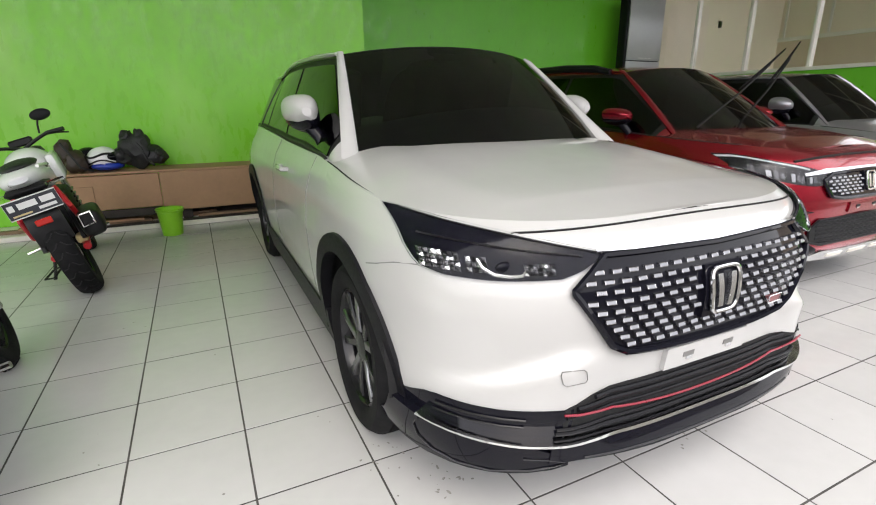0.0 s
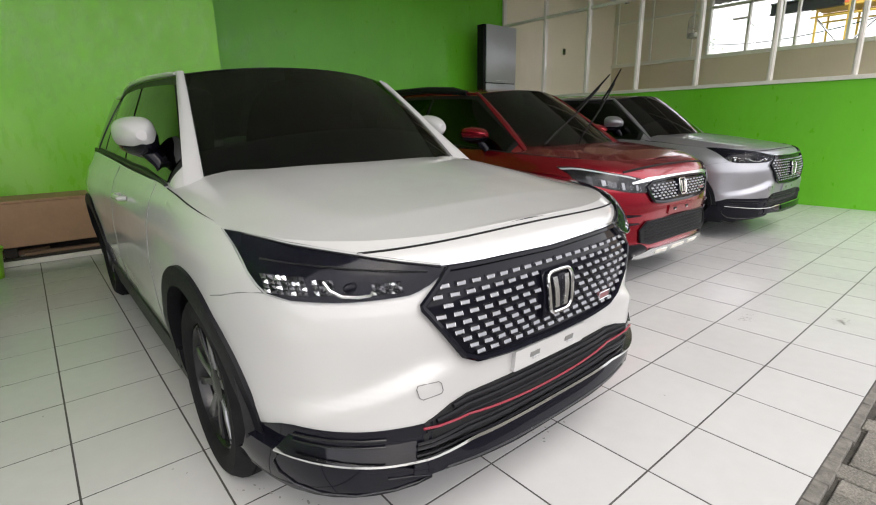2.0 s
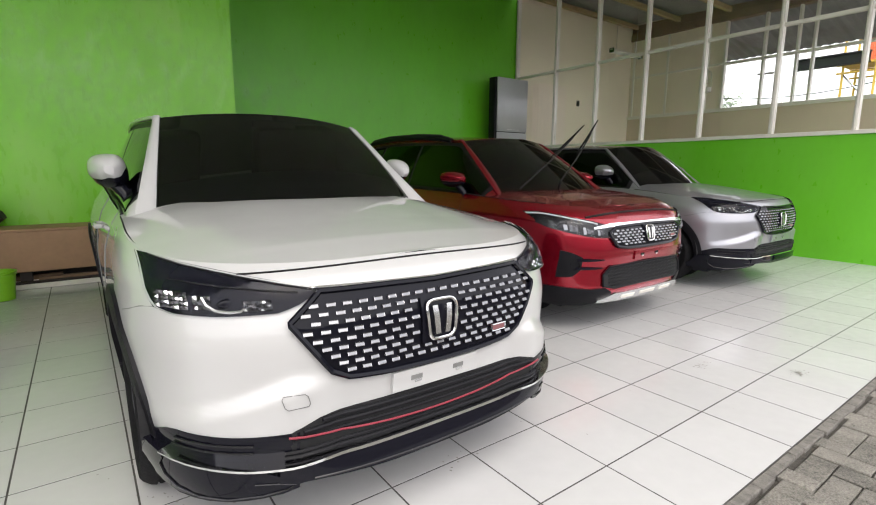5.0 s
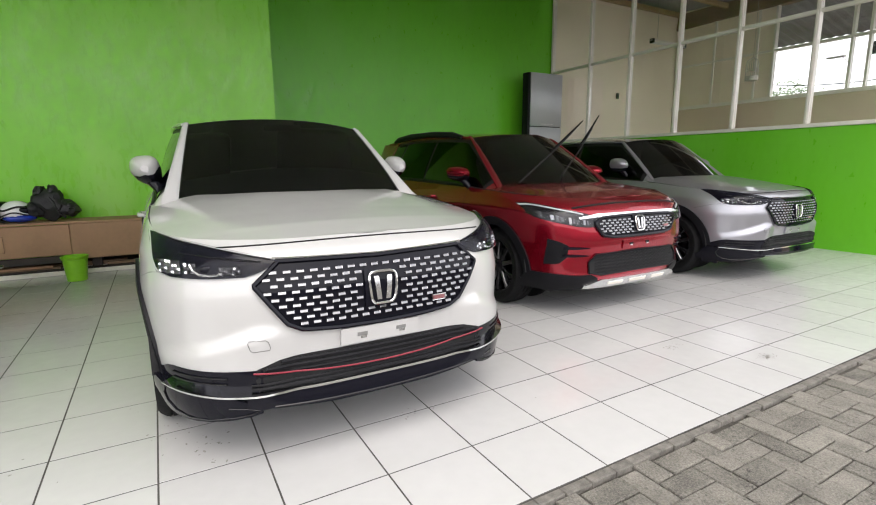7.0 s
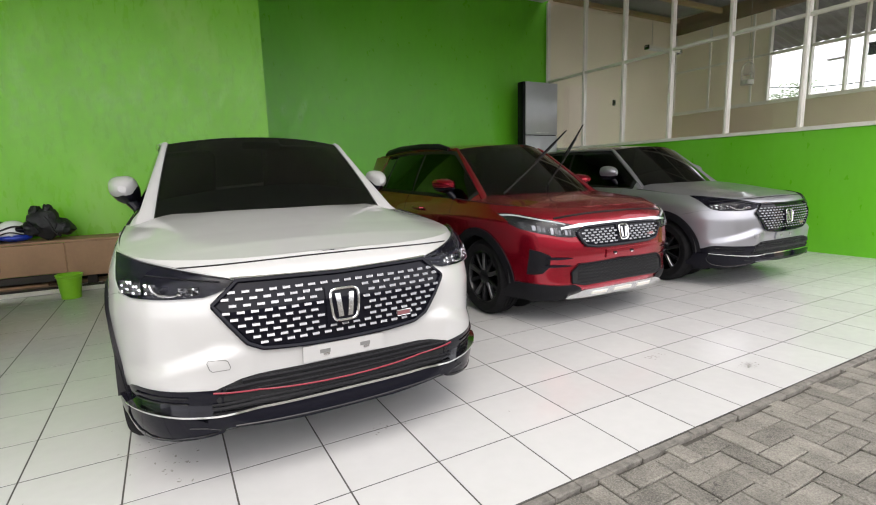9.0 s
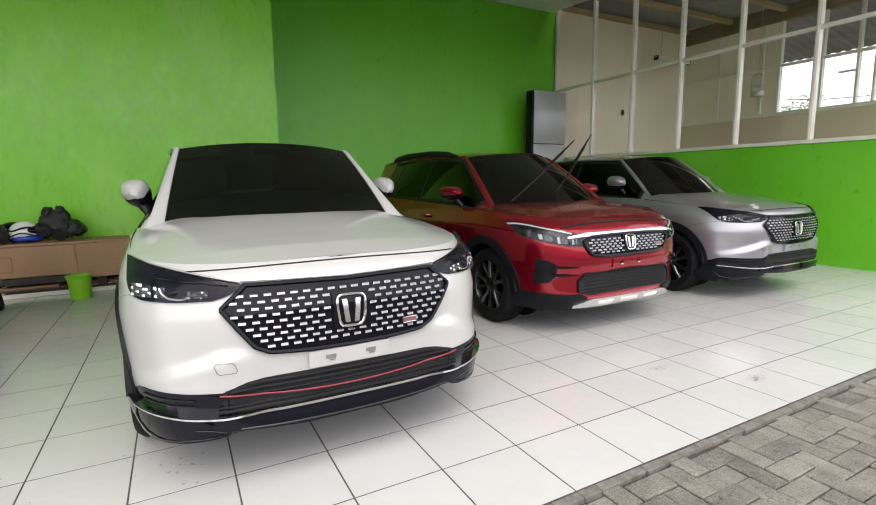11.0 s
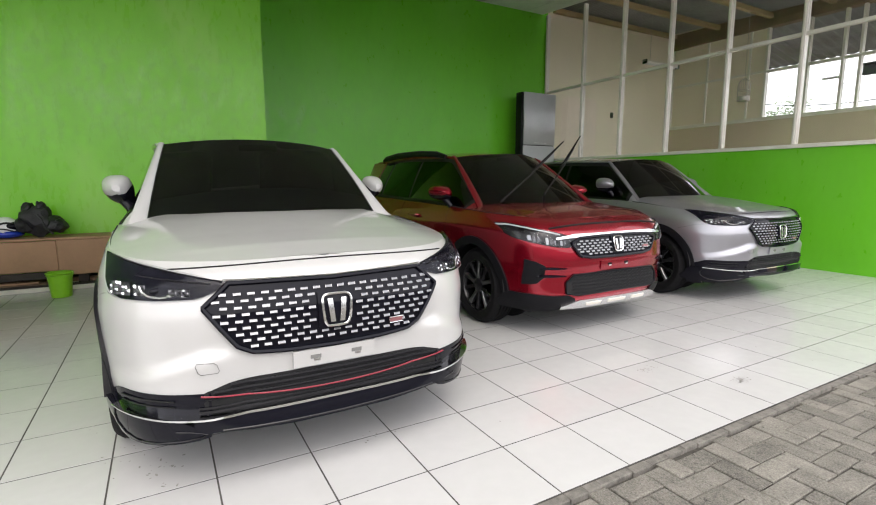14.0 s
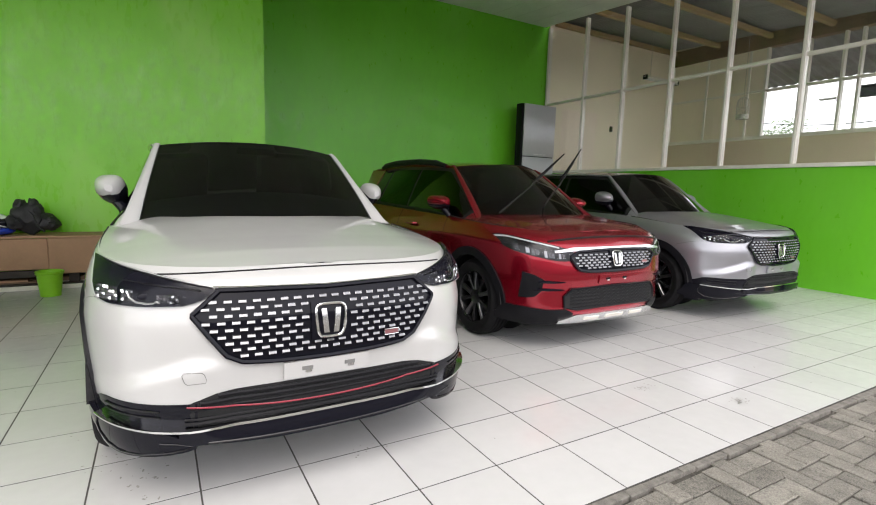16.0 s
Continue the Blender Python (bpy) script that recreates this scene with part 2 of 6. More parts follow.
# glazed partition
MULL = [8.04, 6.89, 5.86, 4.82, 3.78, 2.71, 1.72, 0.70]
part_w = empty("window_1", "cream-framed glazed partition with tall panes above the green wall", "window", pose(XR, 0, 0), kind="structure")
part("window_sill", box((-0.03, 0.35, SILL), (0.15, YB, SILL + 0.055), 0.006), M_FRAME, part_w)
part("transom", box((0.02, 0.35, 3.268), (0.09, YB, 3.319), 0.004), M_FRAME, part_w)
for y in MULL:
    part("mullion", box((0.005, y - 0.028, SILL + 0.055), (0.105, y + 0.028, ceil_z(y)), 0.006), M_FRAME, part_w)
    part("glazing_bead", box((-0.006, y - 0.010, SILL + 0.055), (0.004, y + 0.010, ceil_z(y) - 0.02), 0.002), M_FRAME, part_w)
for a, b in zip(MULL, MULL[1:]):
    for z0, z1 in ((SILL + 0.055, 3.268), (3.319, ceil_z(b) - 0.02)):
        p = part("pane", box((0.05, b + 0.028, z0), (0.055, a - 0.028, z1)), M_PANE, part_w)
        p.visible_shadow = False

# ceiling in panels, sloping to the front; unseen front and left overhangs shape the daylight
bm = bmesh.new()
for i in range(33):
    x0 = -7.9 + i * 0.5
    x1 = min(x0 + 0.494, XR + 0.1)
    if x1 <= x0:
        continue
    for y0, y1 in ((-0.2, 1.6), (1.605, 3.6), (3.605, 5.6), (5.605, YB)):
        vs = add_box(bm, (x0, y0, 0), (x1, y1, 0.02), 0.003)
        for v in vs:
            v.co.z += ceil_z(v.co.y)
tagged(part("ceiling", bm, M_CEIL), "light grey ceiling boards with narrow joints", "ceiling", kind="structure")
# Unseen slab, added above the boards to block the sky.
wall("roof_slab", (-7.9, -0.2, 5.42), (XR + 0.1, YB + 0.2, 5.5), M_CONCRETE, "unseen flat slab over the showroom ceiling, added to keep daylight out")

# roof of the next room
bm = bmesh.new()
nx = 420
X3 = X2 + 0.15
for i in range(nx):
    xa, xb = XR + 0.12 + i * (X3 - XR) / nx, XR + 0.12 + (i + 1) * (X3 - XR) / nx
    za, zb = 0.02 * math.sin(i * 0.72), 0.02 * math.sin((i + 1) * 0.72)
    va = [bm.verts.new((xa, 0.2, 4.87 + za)), bm.verts.new((xb, 0.2, 4.87 + zb)), bm.verts.new((xb, YB, 5.22 + zb)), bm.verts.new((xa, YB, 5.22 + za))]
    bm.faces.new(va)
tagged(part("roof_sheet", bm, M_ROOF), "weathered corrugated metal roof over the next room", "roof", kind="structure")
for y in (7.94, 6.76, 5.52, 4.29, 3.06, 1.83, 0.54):
    z = 4.72 + (y + 3.0) * 0.5 / (YB + 3.0) - 0.11
    tagged(part("purlin", box((XR + 0.12, y - 0.045, z - 0.05), (X3, y + 0.045, z + 0.06), 0.006), M_PURLIN), "raw timber roof purlin", "beam", "purlins", "structure")

bm = bmesh.new()
for i in range(120):
    ya, yb = 0.2 + i * 7.8 / 120, 0.2 + (i + 1) * 7.8 / 120
    za, zb = 0.016 * math.sin(i * 1.9), 0.016 * math.sin((i + 1) * 1.9)
    bm.faces.new([bm.verts.new(p) for p in ((X2 + 0.13, ya, 4.79 + za), (X2 + 0.13, yb, 4.79 + zb), (X2 + 2.5, yb, 4.33 + zb), (X2 + 2.5, ya, 4.33 + za))])
tagged(part("awning_sheet", bm, M_ROOF), "corrugated metal awning outside the far window", "roof", kind="structure")
# Unseen floor, kept pale as a reflector to brighten the next room.
wall("floor_next", (XR + 0.12, -3.0, -0.1), (X2, YB, -0.01), M_FLOOR2, "unseen floor of the next room, made pale to bounce light")

# ledge by the deeper wall
wall("ledge", (-9.0, 5.93, 0.0), (XS, YL, 0.05), M_FRAME, "low white ledge along the foot of the wall", 0.006)

# Unseen backdrop behind the camera, added to darken reflections at horizon height.
wall("wall_street", (-40, -16.2, -0.1), (40, -16.0, 2.7), M_BACKDROP, "unseen plain grey backdrop wall, added to darken reflections and cut low skylight")

# ground to the horizon
bm = bmesh.new()
bmesh.ops.create_grid(bm, x_segments=1, y_segments=1, size=600)
for v in bm.verts:
    v.co.z = -0.115
tagged(part("ground", bm, M_JOINT), "dark sandy ground between and beyond the paving", "ground", kind="structure")

# ---- cars ----
def car_paint(name, color, metal, flake, rough=0.28):
    m = mat(name, color, rough, metal=metal, vary=0.015, scale=1.2, coat=1.0, rvary=0.1)
    b = m.node_tree.nodes["Principled BSDF"]
    b.inputs["Coat Roughness"].default_value = 0.02
    b.inputs["Coat Weight"].default_value = 0.6 if metal > 0.7 else 1.0
    if flake:
        n, l = m.node_tree.nodes, m.node_tree.links
        t = n.new("ShaderNodeTexVoronoi")
        t.inputs["Scale"].default_value = 900
        bp = n.new("ShaderNodeBump")
        bp.inputs["Strength"].default_value, bp.inputs["Distance"].default_value = flake, 0.001
        l.new(t.outputs["Distance"], bp.inputs["Height"])
        l.new(bp.outputs[0], b.inputs["Normal"])
    return m


P_WHITE = car_paint("pearl_white_paint", (0.44, 0.435, 0.432), 0.0, 0.0, 0.35)
P_RED = car_paint("metallic_red_paint", (0.27, 0.003, 0.015), 0.75, 0.0, 0.24)
P_SILVER = car_paint("metallic_silver_paint", (0.33, 0.33, 0.36), 0.75, 0.0, 0.34)
P_BLACK = mat("gloss_black_paint", (0.006, 0.006, 0.010), 0.05, vary=0.02, scale=2, spec=0.17)
M_CHROME = mat("bright_chrome", (0.80, 0.80, 0.81), 0.10, metal=1.0, vary=0.02, scale=8)
M_FACET = mat("smoked_lamp_facet", (0.13, 0.13, 0.14), 0.15, metal=0.9, vary=0.3, scale=60, bump=0.6, bscale=120)
M_STUD = mat("bright_grille_stud", (0.46, 0.46, 0.48), 0.25, metal=1.0, vary=0.05, scale=30, rand=0.25)
M_FACEDARK = mat("dim_stud_face", (0.22, 0.22, 0.235), 0.3, metal=0.9, vary=0.05, scale=30)
M_SATIN = mat("satin_silver_trim", (0.72, 0.72, 0.73), 0.25, metal=1.0, vary=0.04, scale=8)
M_CLAD = mat("grey_black_cladding", (0.008, 0.008, 0.010), 0.45, spec=0.14, vary=0.15, scale=10, bump=0.08, bscale=300)
M_RUBBER = mat("black_tyre_rubber", (0.010, 0.010, 0.011), 0.75, vary=0.25, scale=20, bump=0.2, bscale=90, spec=0.12, stain_sheen=0.05, stain_sheen_color=(0.05, 0.046, 0.042))
M_RIM = mat("dark_alloy", (0.016, 0.016, 0.018), 0.25, metal=0.4, vary=0.1, scale=10)
M_RIMCUT = mat("machined_alloy", (0.24, 0.24, 0.25), 0.3, metal=1.0, vary=0.08, scale=20)
M_TINT = glass("dark_tinted_glass", (0.006, 0.008, 0.008), ior=1.36)
M_LENS = glass("clear_lamp_lens", (0.92, 0.93, 0.95), ior=1.10)
M_DARK = mat("dark_cavity", (0.006, 0.006, 0.007), 0.8, vary=0.2)
M_GAP = mat("panel_gap", (0.004, 0.004, 0.004), 0.9, vary=0.1)
# Lighter than a real gap: the joints' reflected light is put into this grey.
M_SEAM = mat("lightened_joint_grey", (0.16, 0.16, 0.155), 0.7, vary=0.1)
M_REDLINE = mat("red_trim", (0.22, 0.006, 0.022), 0.3, vary=0.05)
M_MARK = mat("dull_red_mark", (0.30, 0.13, 0.14), 0.35, metal=0.5, vary=0.05)
M_REDLENS = mat("red_plastic", (0.45, 0.02, 0.015), 0.2, vary=0.05)
M_WHITELENS = mat("milky_light_guide", (0.48, 0.49, 0.50), 0.3, vary=0.04)
M_SEAT = mat("dark_seat_cloth", (0.03, 0.03, 0.032), 0.9, vary=0.2, bump=0.2)

CROSS = dict(  # the larger crossover
    length=4.385, f0=[(0.16, 0.06), (0.24, 0.030), (0.30, 0.024), (0.36, 0.034), (0.46, 0.040), (0.57, 0.030), (0.72, 0.022), (0.80, 0.040), (0.86, 0.064), (0.90, 0.094), (0.94, 0.150), (1.1, 0.34)],
    w=[(0.16, 0.82), (0.30, 0.86), (0.5, 0.885), (0.7, 0.893), (0.85, 0.88), (0.95, 0.85), (1.02, 0.81), (1.1, 0.78)],
    n=[(0.3, 3.5), (0.45, 3.5), (0.75, 3.3), (0.95, 3.3)],
    top=[(0.0, 0.925), (0.16, 0.932), (0.3, 0.936), (0.6, 0.950), (1.08, 0.995), (1.4, 1.015), (2.2, 1.03), (3.4, 1.07), (4.0, 1.08), (4.4, 1.05)],
    crown=[(0.0, 0.0), (0.16, 0.004), (0.35, 0.034), (0.6, 0.055), (1.0, 0.078), (1.4, 0.085)],
    axles=(0.86, 3.47), tyre=0.340, cowl=(0.70, 1.33, 1.085, 0.27), head=(0.59, 1.82, 1.482, 0.15, 0.045),
    roof_back=3.75, roof_back_z=1.47, mirror=(0.785, 1.62, 1.195), mirror_size=(0.082, 0.080),
    lower=0.43,
)
COMPACT = dict(  # the smaller one with the upright nose
    length=4.06, f0=[(0.16, 0.12), (0.26, 0.03), (0.34, 0.0), (0.50, 0.01), (0.60, 0.0), (0.72, 0.015), (0.80, 0.035), (0.86, 0.07), (0.92, 0.13), (0.96, 0.22), (1.1, 0.4)],
    w=[(0.16, 0.84), (0.30, 0.87), (0.5, 0.892), (0.7, 0.90), (0.85, 0.905), (0.95, 0.87), (1.02, 0.83), (1.1, 0.80)],
    n=[(0.3, 3.8), (0.4, 3.8), (0.75, 4.0), (0.95, 4.0)],
    top=[(0.0, 0.93), (0.2, 0.945), (0.4, 0.965), (0.9, 0.99), (1.4, 1.01), (2.2, 1.03), (3.2, 1.06), (4.1, 1.05)],
    crown=[(0.0, 0.0), (0.2, 0.006), (0.35, 0.03), (0.6, 0.05), (0.9, 0.062), (1.3, 0.07)],
    axles=(0.80, 3.285), tyre=0.335, cowl=(0.68, 1.05, 1.06, 0.24), head=(0.56, 1.68, 1.49, 0.13, 0.04),
    roof_back=3.55, roof_back_z=1.50, mirror=(0.845, 1.33, 1.130), mirror_size=(0.100, 0.062),
    lower=0.36,
)
LC = 1.0


def cheek(s, x, z):
    """The bumper's lower corner stands proud below a crease that falls towards the wheel."""
    a = abs(x)
    if s["length"] < 4.2 or a < 0.36 or z > 0.70:
        return 0.0
    line = 0.622 - max(0.0, a - 0.50) * 0.36
    k = min(1.0, max(0.0, (line - z) / 0.060))
    k = k * k * (3 - 2 * k)
    low = min(1.0, max(0.0, (z - 0.30) / 0.12))
    return -0.036 * k * low * min(1.0, (a - 0.36) / 0.14) * min(1.0, max(0.0, (0.875 - a) / 0.07))


def car_f(s, x, z):
    """How far behind the nose the front lies at a side offset and height."""
    w, n = lerp_table(s["w"], z), lerp_table(s["n"], z)
    u = min(abs(x) / w, 0.99999)
    return smooth_table(s["f0"], z) + LC * (1 - (1 - u**n) ** (1 / n)) + cheek(s, x, z)


def car_x(s, y, z):
    """Half width of the body at a place along it and a height."""
    w, n, f = lerp_table(s["w"], z), lerp_table(s["n"], z), smooth_table(s["f0"], z)
    k = (y - f) / LC
    if k <= 0:
        return 0.0
    if k >= 1:
        e = (y - (s["length"] - 0.75)) / 0.75
        return w * (1 - max(0.0, min(1, e)) ** 3.2 * 0.28) + 0.022 * math.exp(-((y - s["axles"][1]) / 0.45) ** 2) * math.exp(-((z - 0.75) / 0.3) ** 2)
    return w * (1 - (1 - k) ** n) ** (1 / n)


def add_patch(bm, fn, us, vs, off=0.004, thick=0.012):
    """A raised sheet over a surface fn(u, v, off), v running 0..1, closed at its rim."""
    top = [[bm.verts.new(fn(u, v, off)) for v in vs] for u in us]
    for i in range(len(us) - 1):
        for j in range(len(vs) - 1):
            bm.faces.new((top[i][j], top[i + 1][j], top[i + 1][j + 1], top[i][j + 1]))
    rim = [top[i][0] for i in range(len(us))] + [top[-1][j] for j in range(1, len(vs))] + [top[i][-1] for i in range(len(us) - 2, -1, -1)] + [top[0][j] for j in range(len(vs) - 2, 0, -1)]
    idx = [(u, vs[0]) for u in us] + [(us[-1], v) for v in vs[1:]] + [(u, vs[-1]) for u in us[-2::-1]] + [(us[0], v) for v in vs[-2:0:-1]]
    low = [bm.verts.new(fn(u, v, off - thick)) for u, v in idx]
    for i in range(len(rim)):
        j = (i + 1) % len(rim)
        bm.faces.new((rim[i], rim[j], low[j], low[i]))


def steps(a, b, n):
    return [a + (b - a) * i / n for i in range(n + 1)]


def front_point(s, x, z, off):
    """A place on the nose, moved outward along the surface normal."""
    e = 0.004
    p = Vector((x, car_f(s, x, z), z))
    dx = Vector((x + e, car_f(s, x + e, z), z)) - Vector((x - e, car_f(s, x - e, z), z))
    dz = Vector((x, car_f(s, x, z + e), z + e)) - Vector((x, car_f(s, x, z - e), z - e))
    nrm = dx.cross(dz).normalized()
    if nrm.y > 0:
        nrm = -nrm
    return p + nrm * off


def front_band(s, xs, lo, hi, rows=6, off=0.004, thick=0.012, bm=None):
    """A sheet on the nose between two edges given as tables over x (signed)."""
    bm = bm or bmesh.new()
    add_patch(bm, lambda x, v, o: front_point(s, x, lerp_table(lo, x) * (1 - v) + lerp_table(hi, x) * v, o), xs, steps(0, 1, rows), off, thick)
    return bm


def flip_table(t):
    return sorted((-a, b) for a, b in t)


def front_tube(s, pts, r, off=0.0, sides=6):
    return tube([front_point(s, x, z, off) for x, z in pts], r, sides)


def side_point(s, y, z, off, sg):
    return Vector((sg * (car_x(s, y, z) + off), y, z))


def make_wheel(s, car, x, y, sg, cut):
    """Tyre with tread grooves, and a ten-spoke alloy rim."""
    r, hw = s["tyre"], 0.108
    at = pose(sg * x, y, r - 0.004)
    wheel = part("wheel", spin([(0.02, -0.02), (0.10, -0.02), (0.10, 0.03), (0.02, 0.03)], "x", 20), M_RIM, car, "black alloy wheel with rubber tyre", True, at)
    prof = [(0.232, -hw + 0.015), (0.25, -hw), (0.30, -hw - 0.004), (r - 0.025, -hw + 0.006), (r - 0.006, -hw + 0.03)]
    for g in (-0.055, -0.018, 0.018, 0.055):
        prof += [(r, g - 0.006), (r - 0.008, g - 0.004), (r - 0.008, g + 0.004), (r, g + 0.006)]
    prof += [(r - 0.006, hw - 0.03), (r - 0.025, hw - 0.006), (0.30, hw + 0.004), (0.25, hw), (0.232, hw - 0.015), (0.228, 0.0), (0.232, -hw + 0.015)]
    part("tyre", spin(prof, "x", 56), M_RUBBER, wheel, "", True)
    bm = bmesh.new()
    o = sg * 0.088
    add_spin(bm, [(0.236, o), (0.222, o + sg * 0.006), (0.212, o - sg * 0.01), (0.205, -o), (0.200, -o), (0.204, o - sg * 0.03)], "x", 48)
    add_spin(bm, [(0.001, o - sg * 0.004), (0.03, o - sg * 0.004), (0.062, o - sg * 0.012), (0.066, o - sg * 0.06), (0.0011, o - sg * 0.06)], "x", 24)
    part("rim", bm, M_RIM, wheel, "dark alloy rim", True)
    part("brake_disc", spin([(0.03, 0), (0.15, 0), (0.15, sg * 0.02), (0.03, sg * 0.02)], "x", 32), M_RIM, wheel)
    for k in range(5):
        for d in (-1, 1):
            a = 2 * math.pi * k / 5 + d * 0.17
            c = 2 * math.pi * k / 5 + d * 0.30
            bm = bmesh.new()
            p0, p1 = Vector((0, math.cos(a) * 0.05, math.sin(a) * 0.05)), Vector((0, math.cos(c) * 0.214, math.sin(c) * 0.214))
            t = Vector((0, -(p1 - p0).z, (p1 - p0).y)).normalized()
            ring = []
            for p, wd, xx in ((p0, 0.020, o - sg * 0.014), (p0.lerp(p1, 0.5), 0.015, o - sg * 0.006), (p1, 0.022, o - sg * 0.004)):
                ring.append([bm.verts.new(Vector((xx - sg * dd, 0, 0)) + p + t * (e * wd)) for e, dd in ((-1, 0.006), (-0.7, 0), (0.7, 0), (1, 0.006), (1, 0.035), (-1, 0.035))])
            for A, B in zip(ring, ring[1:]):
                for i in range(6):
                    bm.faces.new((A[i], A[(i + 1) % 6], B[(i + 1) % 6], B[i]))
            part("spoke", bm, M_RIMCUT if (d > 0 and cut) else M_RIM, wheel)
    return wheel


def make_body(s, car, paint):
    zb, L = 0.275, s["length"]
    # outline stations: signed along the half outline
    th = [math.pi / 2 * (i / 60) for i in range(61)]
    bm = bmesh.new()
    levels = [i * 0.024 for i in range(38)] + [0.91, 0.93, 0.95, 0.966, 0.98, 0.99, 1.0]

    def place(kind, t, lv):
        # front arc by angle, side by length
        if kind == "f":
            z = zb
            y = 0.5
            for _ in range(4):
                zt = lerp_table(s["top"], y)
                z = zb + (zt - zb) * lv
                n = lerp_table(s["n"], z)
                y = smooth_table(s["f0"], z) + LC * (1 - math.cos(t) ** (2 / n))
            x = lerp_table(s["w"], z) * math.sin(t) ** (2 / n)
            return x, y + cheek(s, x, z), z
        zt = lerp_table(s["top"], t)
        z = zb + (zt - zb) * lv
        return car_x(s, max(t, smooth_table(s["f0"], z) + LC), z), max(t, smooth_table(s["f0"], z) + LC), z

    cols = [("f", t) for t in th] + [("s", t) for t in steps(1.06, L - 0.02, 165)]
    grid = {}
    for sg in (-1, 1):
        for ci, (k, t) in enumerate(cols):
            for li, lv in enumerate(levels):
                if ci == 0 and sg == 1:
                    grid[1, 0, li] = grid[-1, 0, li]
                    continue
                x, y, z = place(k, t, lv)
                if k == "f" and t == 0:
                    x = 0
                grid[sg, ci, li] = bm.verts.new((sg * x, y, z))
    ax, cut = s["axles"], s["tyre"] + 0.078
    for sg in (-1, 1):
        for ci in range(len(cols) - 1):
            for li in range(len(levels) - 1):
                q = [grid[sg, ci, li], grid[sg, ci + 1, li], grid[sg, ci + 1, li + 1], grid[sg, ci, li + 1]]
                c = sum((v.co for v in q), Vector()) / 4
                if abs(c.x) > 0.5 and any(math.hypot(c.y - a, c.z - s["tyre"]) < cut for a in ax):
                    continue
                bm.faces.new(q)
    # tail
    for li in range(len(levels) - 1):
        e = len(cols) - 1
        bm.faces.new((grid[-1, e, li], grid[1, e, li], grid[1, e, li + 1], grid[-1, e, li + 1]))
    part("body", bm, paint, car, "", True)
    # bonnet from the outline's top ring, up to the windscreen
    bm = bmesh.new()
    rows = []
    ring = [place(k, t, 1.0) for k, t in cols]
    cw, cy, cz, cb = s["cowl"]
    for x, y, z in ring:
        if y > cy + 0.25:
            break
        row = []
        for a in steps(-1, 1, 28):
            c = lerp_table(s["crown"], y)
            # two soft creases along the bonnet
            crease = 0.010 * math.exp(-((abs(a) - 0.72) / 0.10) ** 2) * min(1, max(0, (y - 0.3) / 0.4))
            row.append(bm.verts.new((x * a, y, z + c * (1 - abs(a) ** 2.6) + crease)))
        rows.append(row)
    for A, B in zip(rows[1:], rows[2:]):
        for i in range(28):
            bm.faces.new((A[i], A[i + 1], B[i + 1], B[i]))
    A, B = rows[0], rows[1]
    bmesh.ops.remove_doubles(bm, verts=A, dist=1e-5)
    v0 = [v for v in bm.verts if v.is_valid and abs(v.co.x) < 1e-6 and abs(v.co.y - ring[0][1]) < 1e-6]
    if v0:
        for i in range(28):
            bm.faces.new((v0[0], B[i], B[i + 1]))
    part("bonnet", bm, paint, car, "", True)
    return place, cols


def bonnet_z(s, x, y):
    zt = lerp_table(s["top"], y)
    w = max(0.05, car_x(s, y, zt))
    a = min(1, abs(x) / w)
    crease = 0.010 * math.exp(-((a - 0.72) / 0.10) ** 2) * min(1, max(0, (y - 0.3) / 0.4))
    return zt + lerp_table(s["crown"], y) * (1 - a**2.6) + crease


